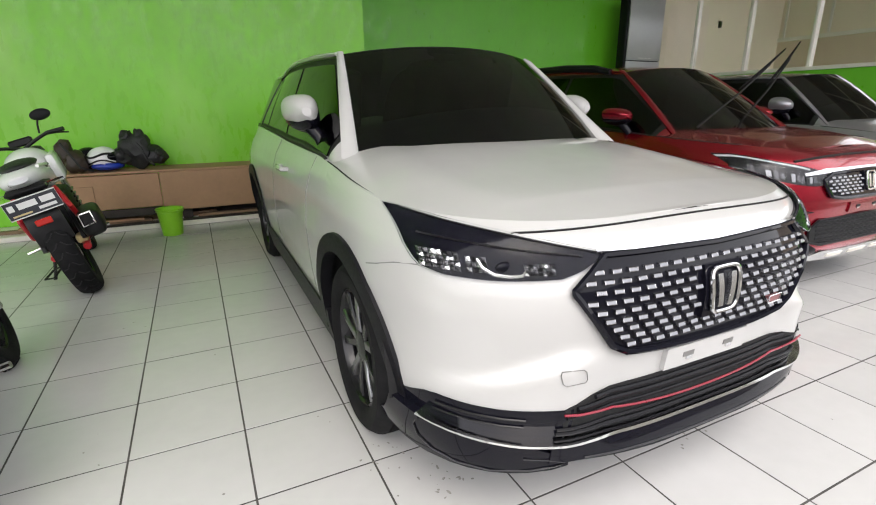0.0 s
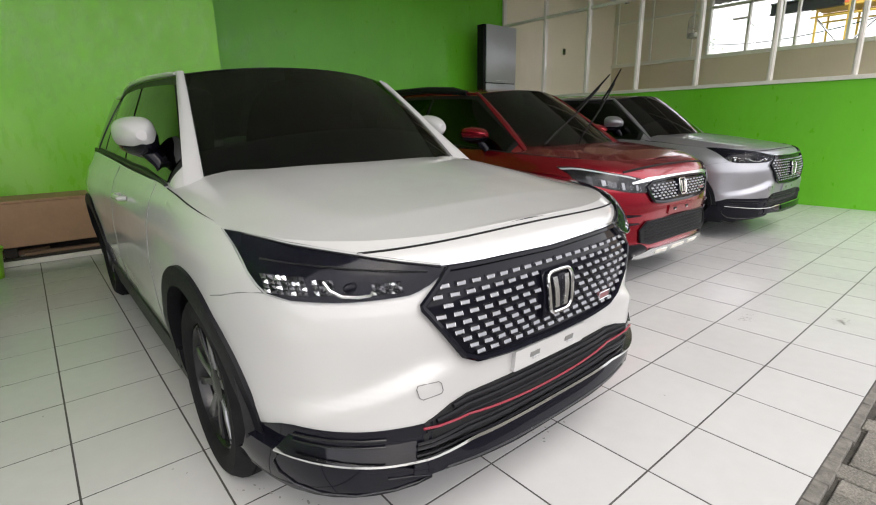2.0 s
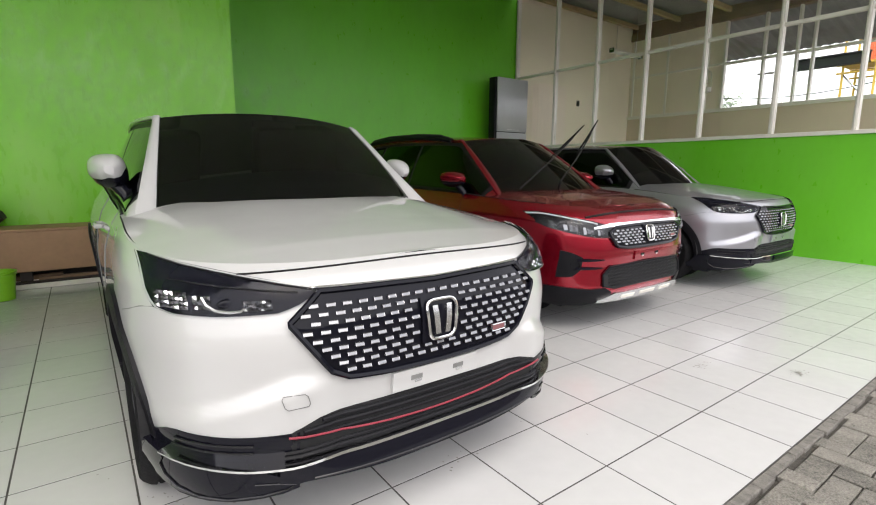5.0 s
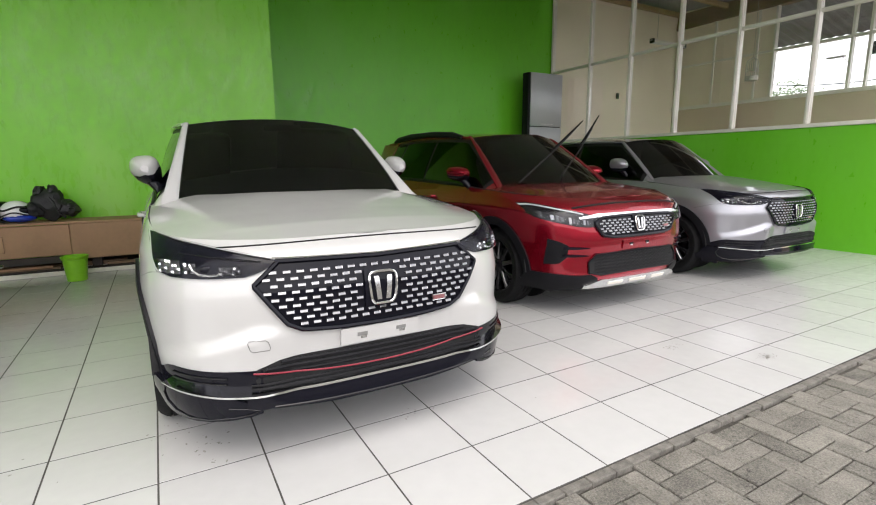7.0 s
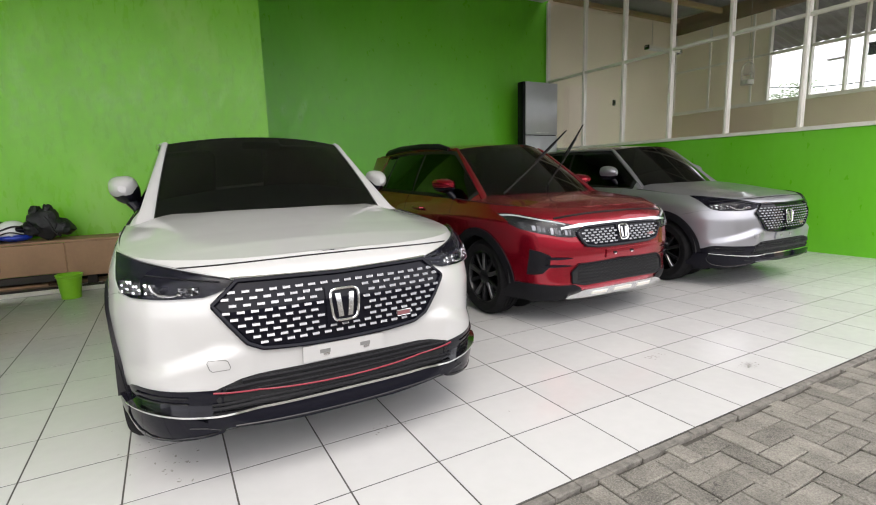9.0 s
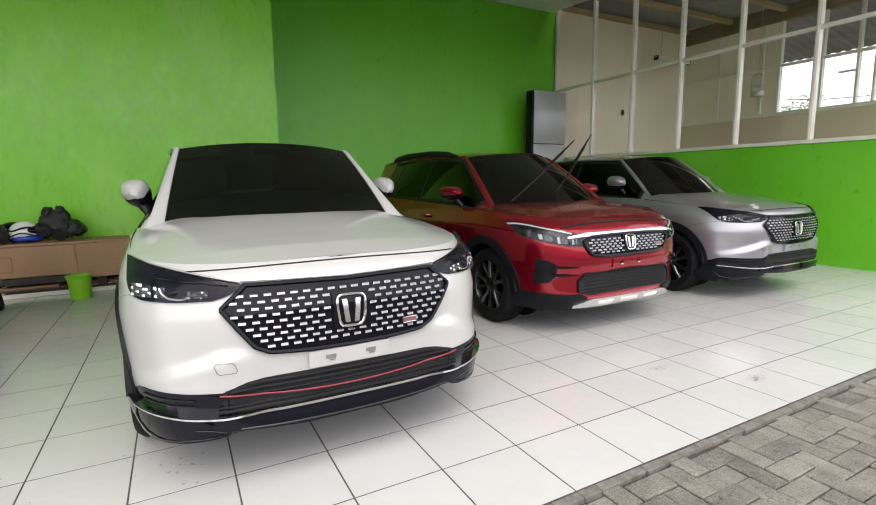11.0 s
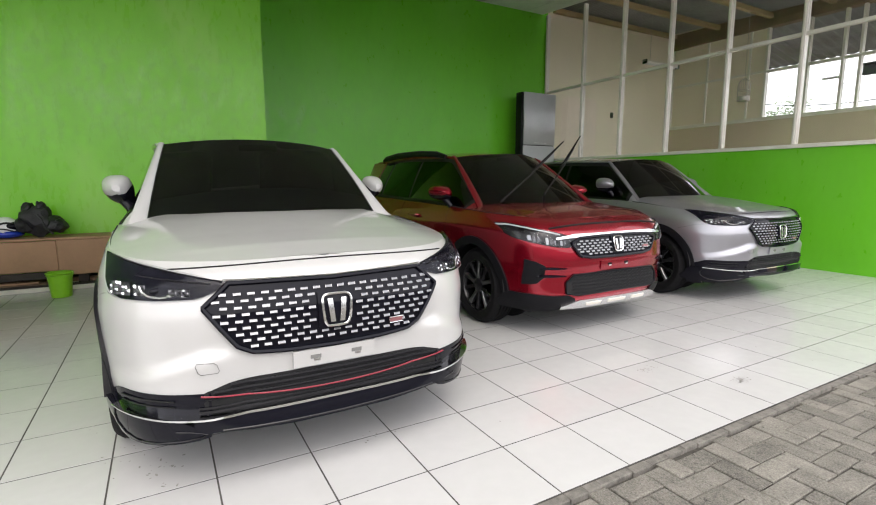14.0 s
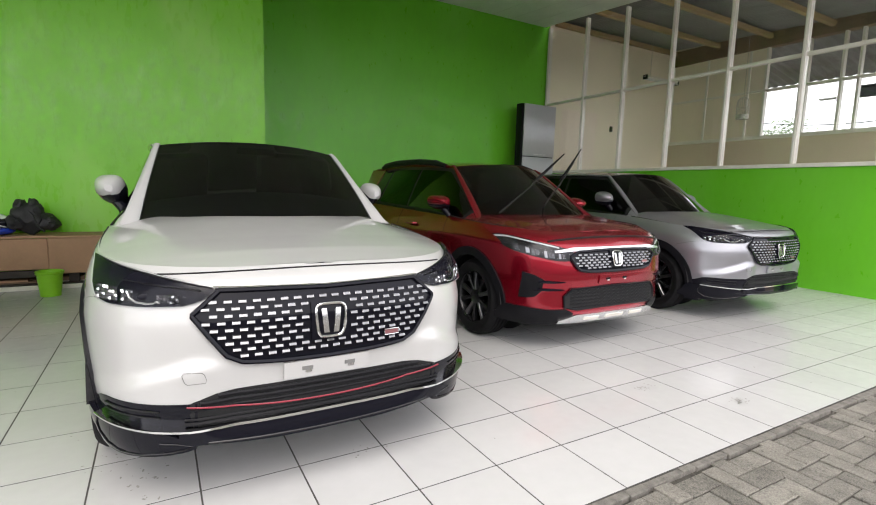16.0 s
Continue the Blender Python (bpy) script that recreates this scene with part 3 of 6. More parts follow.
def make_cabin(s, car, paint, roof_paint):
    cw, cy, cz, cb = s["cowl"]
    hw, hy, hz, hb, hc = s["head"]
    yb, zbk = s["roof_back"], s["roof_back_z"]

    def screen(a, b, o):
        x = (cw * (1 - b) + hw * b) * a
        y = (cy - cb * (1 - a * a)) * (1 - b) + (hy - hb * (1 - a * a)) * b
        z = (cz - 0.012 * (1 - a * a)) * (1 - b) + (hz + hc * (1 - a * a)) * b + 0.035 * b * (1 - b) * 1.6
        return Vector((x, y - o * 0.6, z + o * 0.8))

    bm = bmesh.new()
    add_patch(bm, screen, steps(-0.965, 0.965, 24), steps(-0.22, 1.0, 14), 0.0, 0.006)
    part("windscreen", bm, M_TINT, car, "dark tinted windscreen", True)
    # roof
    bm = bmesh.new()

    def roof(a, b, o):
        y = (hy - hb * (1 - a * a)) * (1 - b) + yb * b
        w = hw + 0.045 * math.sin(math.pi * min(1, b * 1.1)) - 0.03 * b
        z = hz * (1 - b) + zbk * b + 0.055 * 4 * b * (1 - b) * 0.5 + (hc + 0.02 * math.sin(math.pi * b)) * (1 - abs(a) ** 2.2)
        return Vector((w * a, y, z + o))

    add_patch(bm, roof, steps(-1, 1, 20), steps(0, 1, 24), 0.0, 0.015)
    part("roof", bm, roof_paint, car, "", True)
    for sg in (-1, 1):
        def glassline(y, v):
            """Side glass surface: v from belt to roof edge."""
            b = min(1, max(0, (y - hy) / (yb - hy)))
            wt = hw + 0.045 * math.sin(math.pi * min(1, b * 1.1)) - 0.03 * b
            zt = hz * (1 - b) + zbk * b + 0.11 * b * (1 - b)
            z0 = lerp_table(s["top"], y)
            w0 = car_x(s, y, z0) - 0.012
            if y < hy:   # along the front pillar
                k = max(0.0, (y - (cy - 0.12)) / (hy - cy + 0.12))
                zt = (cz - 0.07) * (1 - k) + hz * k
                wt = (cw + 0.06) * (1 - k) + hw * k
                w0 = car_x(s, y, z0) - 0.012
            x = w0 * (1 - v) + wt * v + 0.03 * v * (1 - v) * 1.5
            return Vector((sg * x, y, z0 * (1 - v) + zt * v))

        def shell(y, v, o):
            p = glassline(y, v)
            return p + Vector((sg * o, 0, 0))

        bm = bmesh.new()
        add_patch(bm, shell, steps(cy - 0.03, yb + 0.35, 44), steps(-0.02, 1.0, 8), -0.012, 0.012)
        part("side_frame", bm, M_BLACK, car, "black window surround", True)
        bm = bmesh.new()
        add_patch(bm, shell, steps(cy - 0.13, cy - 0.02, 6), steps(-0.03, 0.98, 6), -0.004, 0.012)
        part("wing_top", bm, paint, car, "", True)
        # side panes
        y0 = cy + 0.03
        for a, b in ((y0, 2.42 * s["length"] / 4.385), (2.47 * s["length"] / 4.385, 3.28 * s["length"] / 4.385), (3.33 * s["length"] / 4.385, 3.72 * s["length"] / 4.385)):
            bm = bmesh.new()
            add_patch(bm, shell, steps(a, b, 14), steps(0.07, 0.90, 6), -0.004, 0.006)
            part("side_window", bm, M_TINT, car, "dark tinted side glass", True)
        # painted front pillar and roof rail line
        bm = bmesh.new()

        def pillar(b, v, o):
            inner = screen(sg * 0.955, b, 0.0)
            yy = cy + (hy - cy) * b
            outer = glassline(yy + 0.035, 1.0) + Vector((sg * 0.004, 0.0, 0.0))
            p = inner.lerp(outer, v)
            bulge = math.sin(math.pi * v) * 0.006
            return p + Vector((sg * bulge, -bulge, bulge)) + Vector((sg * o * 0.6, -o * 0.5, o * 0.6))

        add_patch(bm, pillar, steps(-0.30, 1.03, 26), steps(0, 1, 5), 0.006, 0.02)
        part("front_pillar", bm, paint, car, "", True)
        rp = [glassline(y, 1.0) + Vector((sg * 0.004, 0, 0.004)) for y in steps(hy + 0.02, yb + 0.2, 20)]
        part("roof_edge", tube(rp, [0.008] + [0.013] * (len(rp) - 2) + [0.008], 8), paint, car, "", True)
        # rear quarter in body colour
        bm = bmesh.new()
        add_patch(bm, shell, steps(3.70 * s["length"] / 4.385, yb + 0.36, 10), steps(0.0, 1.0, 6), 0.002, 0.012)
        part("rear_quarter", bm, P_BLACK if s is CROSS else paint, car, "", True)
        # belt moulding
        part("belt_trim", tube([glassline(y, 0.035) + Vector((sg * 0.006, 0, 0)) for y in steps(cy - 0.02, yb + 0.1, 26)], 0.008, 6), M_BLACK, car)
    # hatch behind
    bm = bmesh.new()
    e = s["length"] - 0.02

    def hatch(a, b, o):
        z0 = lerp_table(s["top"], e)
        p0 = Vector((car_x(s, e, z0) * a, e, z0))
        p1 = roof(a, 1.0, 0)
        return p0.lerp(p1, b) + Vector((0, o, o))

    add_patch(bm, hatch, steps(-1, 1, 12), steps(0, 1, 8), 0.0, 0.01)
    part("tailgate", bm, P_BLACK, car, "", True)
    # inside: dashboard, seats, mirror
    bm = box((-cw + 0.06, cy + 0.02, 0.80), (cw - 0.06, cy + 0.42, cz - 0.075), 0.05, seg=3)
    part("dashboard", bm, M_BLACK, car, "", True)
    for x in (-0.36, 0.36):
        bm = bmesh.new()
        add_box(bm, (x - 0.24, cy + 0.85, 0.45), (x + 0.24, cy + 1.35, 0.62), 0.05, seg=2)
        add_box(bm, (x - 0.22, cy + 1.25, 0.55), (x + 0.22, cy + 1.40, 1.12), 0.05, seg=2)
        add_box(bm, (x - 0.12, cy + 1.28, 1.14), (x + 0.12, cy + 1.38, 1.30), 0.04, seg=2)
        part("seat", bm, M_SEAT, car, "", True)
    part("inner_mirror", box((-0.12, hy - 0.16, hz - 0.075), (0.12, hy - 0.13, hz - 0.01), 0.012, seg=2), M_BLACK, car, "", True)
    return screen, roof


def make_mirror(s, car, paint, sg):
    """A cup-shaped painted cap over a gloss black lower half and arm."""
    mx, my, mz = s["mirror"]
    hx, hz = s["mirror_size"]

    def shell(dx, dy, dz, k, zlow):
        bm = bmesh.new()
        rings = []
        for i in range(11):
            a = i / 10
            r = math.sin(min(1, a + 0.05) * math.pi / 2) ** 0.55 * k
            ring = []
            for j in range(32):
                t = 2 * math.pi * j / 32
                cx, cz = math.copysign(abs(math.cos(t)) ** 0.72, math.cos(t)), math.copysign(abs(math.sin(t)) ** 0.78, math.sin(t))
                px = mx + 0.045 + dx + cx * hx * r
                pz = mz + 0.012 + dz + max(cz * hz * r * (1 - 0.18 * cx) + 0.012 * cx * r, zlow * hz + 0.022 * cx)
                ring.append(bm.verts.new((sg * px, my - 0.09 + 0.15 * a + dy + 0.045 * max(0, cx) * a, pz)))
            rings.append(ring)
        for A, B in zip(rings, rings[1:]):
            for j in range(32):
                bm.faces.new((A[j], A[(j + 1) % 32], B[(j + 1) % 32], B[j]))
        bm.faces.new(rings[0])
        bm.faces.new(rings[-1])
        return bm

    m = part("door_mirror", tube([(sg * (mx - 0.035), my - 0.05, mz - 0.150), (sg * (mx - 0.02), my - 0.02, mz - 0.105), (sg * (mx + 0.015), my + 0.01, mz - 0.055), (sg * (mx + 0.03), my + 0.02, mz - 0.03)], [0.030, 0.030, 0.034, 0.03], 12), P_BLACK, car, "door mirror with gloss black foot", True)
    part("mirror_shell", shell(0.0, 0.0, 0.0, 1.0, -0.72), paint, m, "painted mirror cap", True)
    part("mirror_base", shell(-0.010, 0.014, -0.020, 0.97, -2.0), P_BLACK, m, "gloss black lower half", True)
    part("mirror_glass", box((sg * (mx + 0.042) - hx * 0.82, my + 0.076, mz - hz * 0.6), (sg * (mx + 0.042) + hx * 0.82, my + 0.082, mz + hz * 0.8), 0.02), M_CHROME, m)


CHIP = {}


def chip_mesh(w, h):
    """A small bevelled grille stud, facing -y."""
    key = (round(w, 4), round(h, 4))
    if key not in CHIP:
        bm = bmesh.new()
        loops = []
        for kx, kz, d in ((1, 1, 0.004), (0.95, 0.88, -0.004), (0.85, 0.64, -0.004), (0.84, 0.60, -0.0032)):
            loops.append([bm.verts.new((x * w / 2 * kx, d - (0.004 if z < 0 and d < 0 else 0), z * h / 2 * kz)) for x, z in ((-1, -1), (1, -1), (1, 1), (-1, 1))])
        for a, b in zip(loops, loops[1:]):
            for i in range(4):
                bm.faces.new((a[i], a[(i + 1) % 4], b[(i + 1) % 4], b[i]))
        bm.faces.new(loops[-1]).material_index = 1
        me = bpy.data.meshes.new("grille_stud")
        bm.to_mesh(me)
        bm.free()
        me.materials.append(M_STUD)
        me.materials.append(M_FACEDARK)
        CHIP[key] = me
    return CHIP[key]


def make_grille(s, car, hi, lo, xs, rows, pitch, size, emblem_z, emblem=(0.064, 0.062), rim=0.020, badge=(0.27, 0.64)):
    """Studded grille with a dark surround and a chrome badge. hi, lo: upper and lower edge over |x|."""
    full_hi, full_lo = sorted(flip_table(hi) + hi), sorted(flip_table(lo) + lo)
    g = part("grille", front_band(s, xs, full_lo, full_hi, 8, 0.006, 0.02), P_BLACK, car, "black grille with bright rectangular studs", True)
    # surround
    pts = [(x, lerp_table(full_hi, x)) for x in xs] + [(x, lerp_table(full_lo, x)) for x in reversed(xs)]
    part("grille_surround", tube([front_point(s, x, z, 0.012) for x, z in pts], rim * 0.75, 6, True), P_BLACK, g, "", True)
    # studs, row by row, each row shifted by half a step
    z0 = min(b for _, b in lo)
    z1 = max(b for _, b in hi)
    nr = rows
    tilt = random.Random(2)
    for r in range(nr):
        z = z0 + (z1 - z0) * (r + 0.62) / (nr + 0.2)
        k = -20
        while k <= 20:
            x = (k + (0.5 if r % 2 else 0.0)) * pitch
            k += 1
            if abs(x) > hi[-1][0]:
                continue
            if z > lerp_table(full_hi, x) - rim * 1.3 or z < lerp_table(full_lo, x) + rim * 1.3:
                continue
            if abs(x) > hi[-1][0] - rim * 1.6:
                continue
            if abs(x) < emblem[0] + size[0] * 0.7 and abs(z - emblem_z) < emblem[1] + size[1] * 0.8:
                continue
            p = front_point(s, x, z, 0.010)
            q = front_point(s, x, z, 0.02) - p
            yaw = math.degrees(math.atan2(q.x, -q.y))
            pit = math.degrees(math.atan2(q.z, math.hypot(q.x, q.y)))
            c = new("grille_stud", chip_mesh(*size))
            c.parent = g
            c.matrix_local = pose(p.x, p.y, p.z, -pit * 0.5 - 10 + 16 * r / nr + tilt.uniform(-5, 4), 0, yaw + tilt.uniform(-3, 3))
    # badge: bright ring with two flared bars on black
    e = part("badge_plate", front_band(s, steps(-emblem[0] - 0.012, emblem[0] + 0.012, 8), [(-1, emblem_z - emblem[1] - 0.012), (1, emblem_z - emblem[1] - 0.012)], [(-1, emblem_z + emblem[1] + 0.012), (1, emblem_z + emblem[1] + 0.012)], 4, 0.018, 0.02), P_BLACK, g, "black badge plate", True)
    ring = []
    for i in range(28):
        t = 2 * math.pi * i / 28
        cx = math.copysign(abs(math.cos(t)) ** 0.45, math.cos(t))
        cz = math.copysign(abs(math.sin(t)) ** 0.45, math.sin(t))
        zz = emblem_z + cz * emblem[1]
        ring.append(front_point(s, cx * emblem[0] * (0.90 + 0.10 * cz), zz, 0.026))
    part("badge_ring", tube(ring, 0.0065, 8, True), M_CHROME, e, "bright chrome badge ring", True)
    for sg in (-1, 1):
        bm = bmesh.new()
        add_patch(bm, lambda v, u, o: front_point(s, sg * (emblem[0] * (0.30 + 0.16 * v) + (u - 0.5) * 0.021), emblem_z + emblem[1] * (v * 2 - 1) * 0.72, o), steps(0, 1, 6), steps(0, 1, 3), 0.030, 0.012)
        part("badge_bar", bm, M_SATIN, e, "", True)
    # small coloured trim mark
    bx, bz = badge
    part("trim_mark", front_band(s, steps(bx - 0.030, bx + 0.030, 5), [(-1, bz - 0.009), (1, bz - 0.009)], [(-1, bz + 0.009), (1, bz + 0.009)], 2, 0.020, 0.012), M_MARK, g, "small red and silver trim mark")
    part("trim_mark_edge", tube([front_point(s, bx + a * 0.033, bz + c * 0.012, 0.021) for a, c in ((-1, -1), (1, -1), (1, 1), (-1, 1))], 0.002, 5, True), M_CHROME, g)
    return g


def make_plate_holder(s, car, paint, x0, x1, z0, z1, off=0.016):
    h = part("plate_holder", front_band(s, steps(x0, x1, 8), [(-1, z0), (1, z0)], [(-1, z1), (1, z1)], 4, off, 0.03), paint, car, "empty number plate holder", True)
    for x in (x0 * 0.5, x1 * 0.5):
        part("bracket_slot", front_band(s, steps(x - 0.022, x + 0.022, 3), [(-1, (z0 + z1) / 2 - 0.004), (1, (z0 + z1) / 2 - 0.004)], [(-1, (z0 + z1) / 2 + 0.012), (1, (z0 + z1) / 2 + 0.012)], 1, off + 0.002, 0.006), M_SEAM if s is CROSS else M_CLAD, h)
        part("bracket_clip", front_band(s, steps(x - 0.008, x + 0.018, 3), [(-1, (z0 + z1) / 2 - 0.014), (1, (z0 + z1) / 2 - 0.014)], [(-1, (z0 + z1) / 2 - 0.003), (1, (z0 + z1) / 2 - 0.003)], 1, off + 0.003, 0.006), M_SATIN, h)


def make_sides(s, car, paint):
    """Wheel-arch rims, sills, door joints, handles, wheels, wheel wells."""
    L = s["length"]
    r1 = s["tyre"] + 0.045
    for sg in (-1, 1):
        for a in s["axles"]:
            bm = bmesh.new()
            ang = steps(math.radians(2), math.radians(192), 40)

            def arch(t, v, o):
                r = r1 - 0.008 + v * 0.070
                y, z = a - math.cos(t) * r, s["tyre"] + math.sin(t) * r
                z = max(z, 0.16)
                return side_point(s, max(y, 0.30), z, o, sg)

            add_patch(bm, arch, ang, steps(0, 1, 4), 0.013, 0.05)
            part("arch_cladding", bm, M_CLAD, car, "dark grey wheel arch cladding", True)
            bm = bmesh.new()
            prof = []
            for x in (sg * 0.50, sg * 0.868):
                prof.append([bm.verts.new((x, a - math.cos(t) * (r1 + 0.03), s["tyre"] + math.sin(t) * (r1 + 0.03))) for t in ang])
            for i in range(len(ang) - 1):
                bm.faces.new((prof[0][i], prof[0][i + 1], prof[1][i + 1], prof[1][i]))
            part("wheel_well", bm, M_DARK, car, "", True)
            part("well_liner", spin([(0.001, sg * 0.52), (0.40, sg * 0.52), (0.40, sg * 0.50), (0.001, sg * 0.50)], "x", 32, Matrix.Translation((0, a, s["tyre"] + 0.08))), M_DARK, car)
            make_wheel(s, car, 0.758, a, sg, True)
        ya, yb = s["axles"][0] + r1 - 0.05, s["axles"][1] - r1 + 0.05
        bm = bmesh.new()
        add_patch(bm, lambda y, v, o: side_point(s, y, 0.185 + v * 0.175, o + 0.01 * (1 - v), sg), steps(ya, yb, 24), steps(0, 1, 4), 0.010, 0.06)
        part("side_sill", bm, M_CLAD, car, "dark grey sill cladding", True)
        # door joints
        f = L / 4.385
        for y in (1.40 * f + (0.02 if s is CROSS else -0.05), 2.44 * f):
            part("door_joint", tube([side_point(s, y + 0.04 * math.sin((z - 0.4) * 2.2), z, 0.0005, sg) for z in steps(0.37, lerp_table(s["top"], y) - 0.005, 16)], 0.0022, 5), M_SEAM if s is CROSS else M_GAP, car)
        h = part("door_handle", tube([side_point(s, y, 0.90, o, sg) for y, o in ((1.98 * f, 0.0), (2.0 * f, 0.03), (2.10 * f, 0.036), (2.18 * f, 0.03), (2.20 * f, 0.0))], [0.010, 0.014, 0.015, 0.014, 0.010], 8), paint, car, "", True)
    # underbody
    part("underbody", box((-0.72, 0.25, 0.19), (0.72, L - 0.25, 0.24), 0.02), M_DARK, car)
    part("bulkhead", box((-0.60, 0.42, 0.24), (0.60, 0.46, 0.82)), M_DARK, car)


def make_crossover(paint, m, label):
    s = CROSS
    car = empty("car", label, "car", m, "parked cars")
    make_body(s, car, paint)
    make_cabin(s, car, paint, P_BLACK)
    make_sides(s, car, paint)
    for sg in (-1, 1):
        make_mirror(s, car, paint, sg)
    # grille
    hi = [(0.0, 0.846), (0.20, 0.851), (0.40, 0.853), (0.492, 0.772)]
    lo = [(0.0, 0.572), (0.20, 0.577), (0.33, 0.588), (0.385, 0.616), (0.492, 0.764)]
    make_grille(s, car, hi, lo, sorted(set([-0.492, 0.492, 0.385, -0.385, 0.40, -0.40, 0.3, -0.3] + steps(-0.48, 0.48, 26))), 11, 0.0500, (0.029, 0.0125), 0.718, rim=0.013)
    part("grille_lip", front_tube(s, [(x, 0.862 - 0.01 * (1 - abs(x) / 0.42)) for x in steps(-0.42, 0.42, 24)], 0.007, 0.010), M_CHROME, car, "thin chrome strip over the grille", True)
    # bonnet joint across the nose
    part("bonnet_joint", front_tube(s, [(x, 0.921 - 0.013 * (abs(x) / 0.6) ** 2) for x in steps(-0.60, 0.60, 40)], 0.0034, 0.0015), M_GAP, car)
    for sg in (-1, 1):
        part("wing_joint", tube([(sg * (car_x(s, y, lerp_table(s["top"], y)) - 0.010 * (1 - k)), y, lerp_table(s["top"], y) - 0.002 + 0.006 * k) for k, y in ((i / 12, 0.62 + 0.62 * i / 12) for i in range(13))], 0.0032, 5), M_GAP, car)
        # headlamp
        up = [(0.405, 0.860), (0.50, 0.880), (0.605, 0.902), (0.72, 0.925), (0.788, 0.944), (0.82, 0.945)]
        dn = [(0.405, 0.850), (0.46, 0.822), (0.513, 0.803), (0.66, 0.797), (0.756, 0.799), (0.795, 0.812), (0.812, 0.87)]
        xs = [0.405, 0.43, 0.46, 0.49, 0.52, 0.55, 0.58, 0.61, 0.64, 0.67, 0.70, 0.72, 0.74, 0.756, 0.77, 0.78, 0.79, 0.80, 0.808]
        if sg < 0:
            up, dn, xs = flip_table(up), flip_table(dn), [-x for x in reversed(xs)]
        lamp = part("headlamp", front_band(s, xs, dn, up, 6, 0.009, 0.014), P_BLACK, car, "slim headlamp with dark housing and three clear reflectors", True)
        part("lamp_brow", front_tube(s, [(sg * x, lerp_table(up, sg * x) - 0.004) for x in (0.42, 0.5, 0.56, 0.62, 0.68, 0.72, 0.76, 0.785)], 0.0035, 0.011), M_CLAD, lamp, "", True)
        part("lamp_bar", front_tube(s, [(sg * x, 0.852 + 0.034 * (x - 0.45) / 0.3) for x in (0.46, 0.52, 0.58, 0.64, 0.70, 0.75, 0.78)], 0.003, 0.013), M_RIM, lamp, "", True)
        rngl = random.Random(6)
        for xa, xb, za, zb2, n1, n2 in ((0.792, 0.722, 0.812, 0.858, 7, 4), (0.712, 0.672, 0.814, 0.852, 4, 3), (0.600, 0.530, 0.812, 0.840, 7, 3)):
            for mt, share in ((M_CHROME, 0.3), (M_FACET, 0.7), (M_RIM, 1.0)):
                bm = bmesh.new()
                for i in range(n1):
                    for j in range(n2):
                        if (i * 7 + j * 5) % 9 / 9 >= share or (share > 0.4 and (i * 7 + j * 5) % 9 / 9 < 0.3) or (share > 0.8 and (i * 7 + j * 5) % 9 / 9 < 0.7):
                            continue
                        x0, x1 = xa + (xb - xa) * i / n1, xa + (xb - xa) * (i + 0.92) / n1
                        z0, z1 = za + (zb2 - za) * j / n2, za + (zb2 - za) * (j + 0.92) / n2
                        q = [bm.verts.new(front_point(s, sg * x, z, 0.010)) for x, z in ((x0, z0), (x1, z0), (x1, z1), (x0, z1))]
                        top = bm.verts.new(front_point(s, sg * (x0 + (x1 - x0) * rngl.uniform(0.2, 0.8)), z0 + (z1 - z0) * rngl.uniform(0.2, 0.8), 0.016))
                        for c in range(4):
                            bm.faces.new((q[c], q[(c + 1) % 4], top))
                part("reflector", bm, mt, lamp, "cut lamp facets")
        bm = bmesh.new()
        add_blob(bm, front_point(s, sg * 0.640, 0.832, 0.006), (0.026, 0.010, 0.015), 0.0, 1, 3)
        part("projector", bm, P_BLACK, lamp, "dark projector lens", True)
        part("day_light", front_tube(s, [(sg * 0.690, 0.846), (sg * 0.682, 0.826), (sg * 0.662, 0.812), (sg * 0.630, 0.809), (sg * 0.606, 0.812), (sg * 0.598, 0.820)], 0.0045, 0.013), M_SATIN, lamp, "pale daytime light guide", True)
        part("lamp_lens", front_band(s, xs, dn, up, 5, 0.021, 0.003), M_LENS, lamp, "clear curved lens", True).visible_shadow = False
        # fender seam from the lamp to the arch
        part("bumper_joint", tube([front_point(s, sg * x, z, 0.0) for x, z in ((0.80, 0.808), (0.835, 0.795), (0.86, 0.77), (0.872, 0.755))], 0.0020, 5), M_SEAM, car)
        # skirt pod at the corner
        xs2 = [0.49, 0.53, 0.58, 0.62, 0.66, 0.70, 0.73, 0.76, 0.785, 0.805, 0.822, 0.835]
        lo2 = [(0.49, 0.276), (0.53, 0.264), (0.66, 0.240), (0.76, 0.222), (0.84, 0.240)]
        hi2 = [(0.49, 0.292), (0.56, 0.338), (0.70, 0.350), (0.80, 0.362), (0.84, 0.372)]
        lo3 = [(0.50, 0.345), (0.60, 0.348), (0.84, 0.36)]
        hi3 = [(0.49, 0.446), (0.57, 0.446), (0.66, 0.445), (0.80, 0.446), (0.815, 0.425), (0.84, 0.39)]
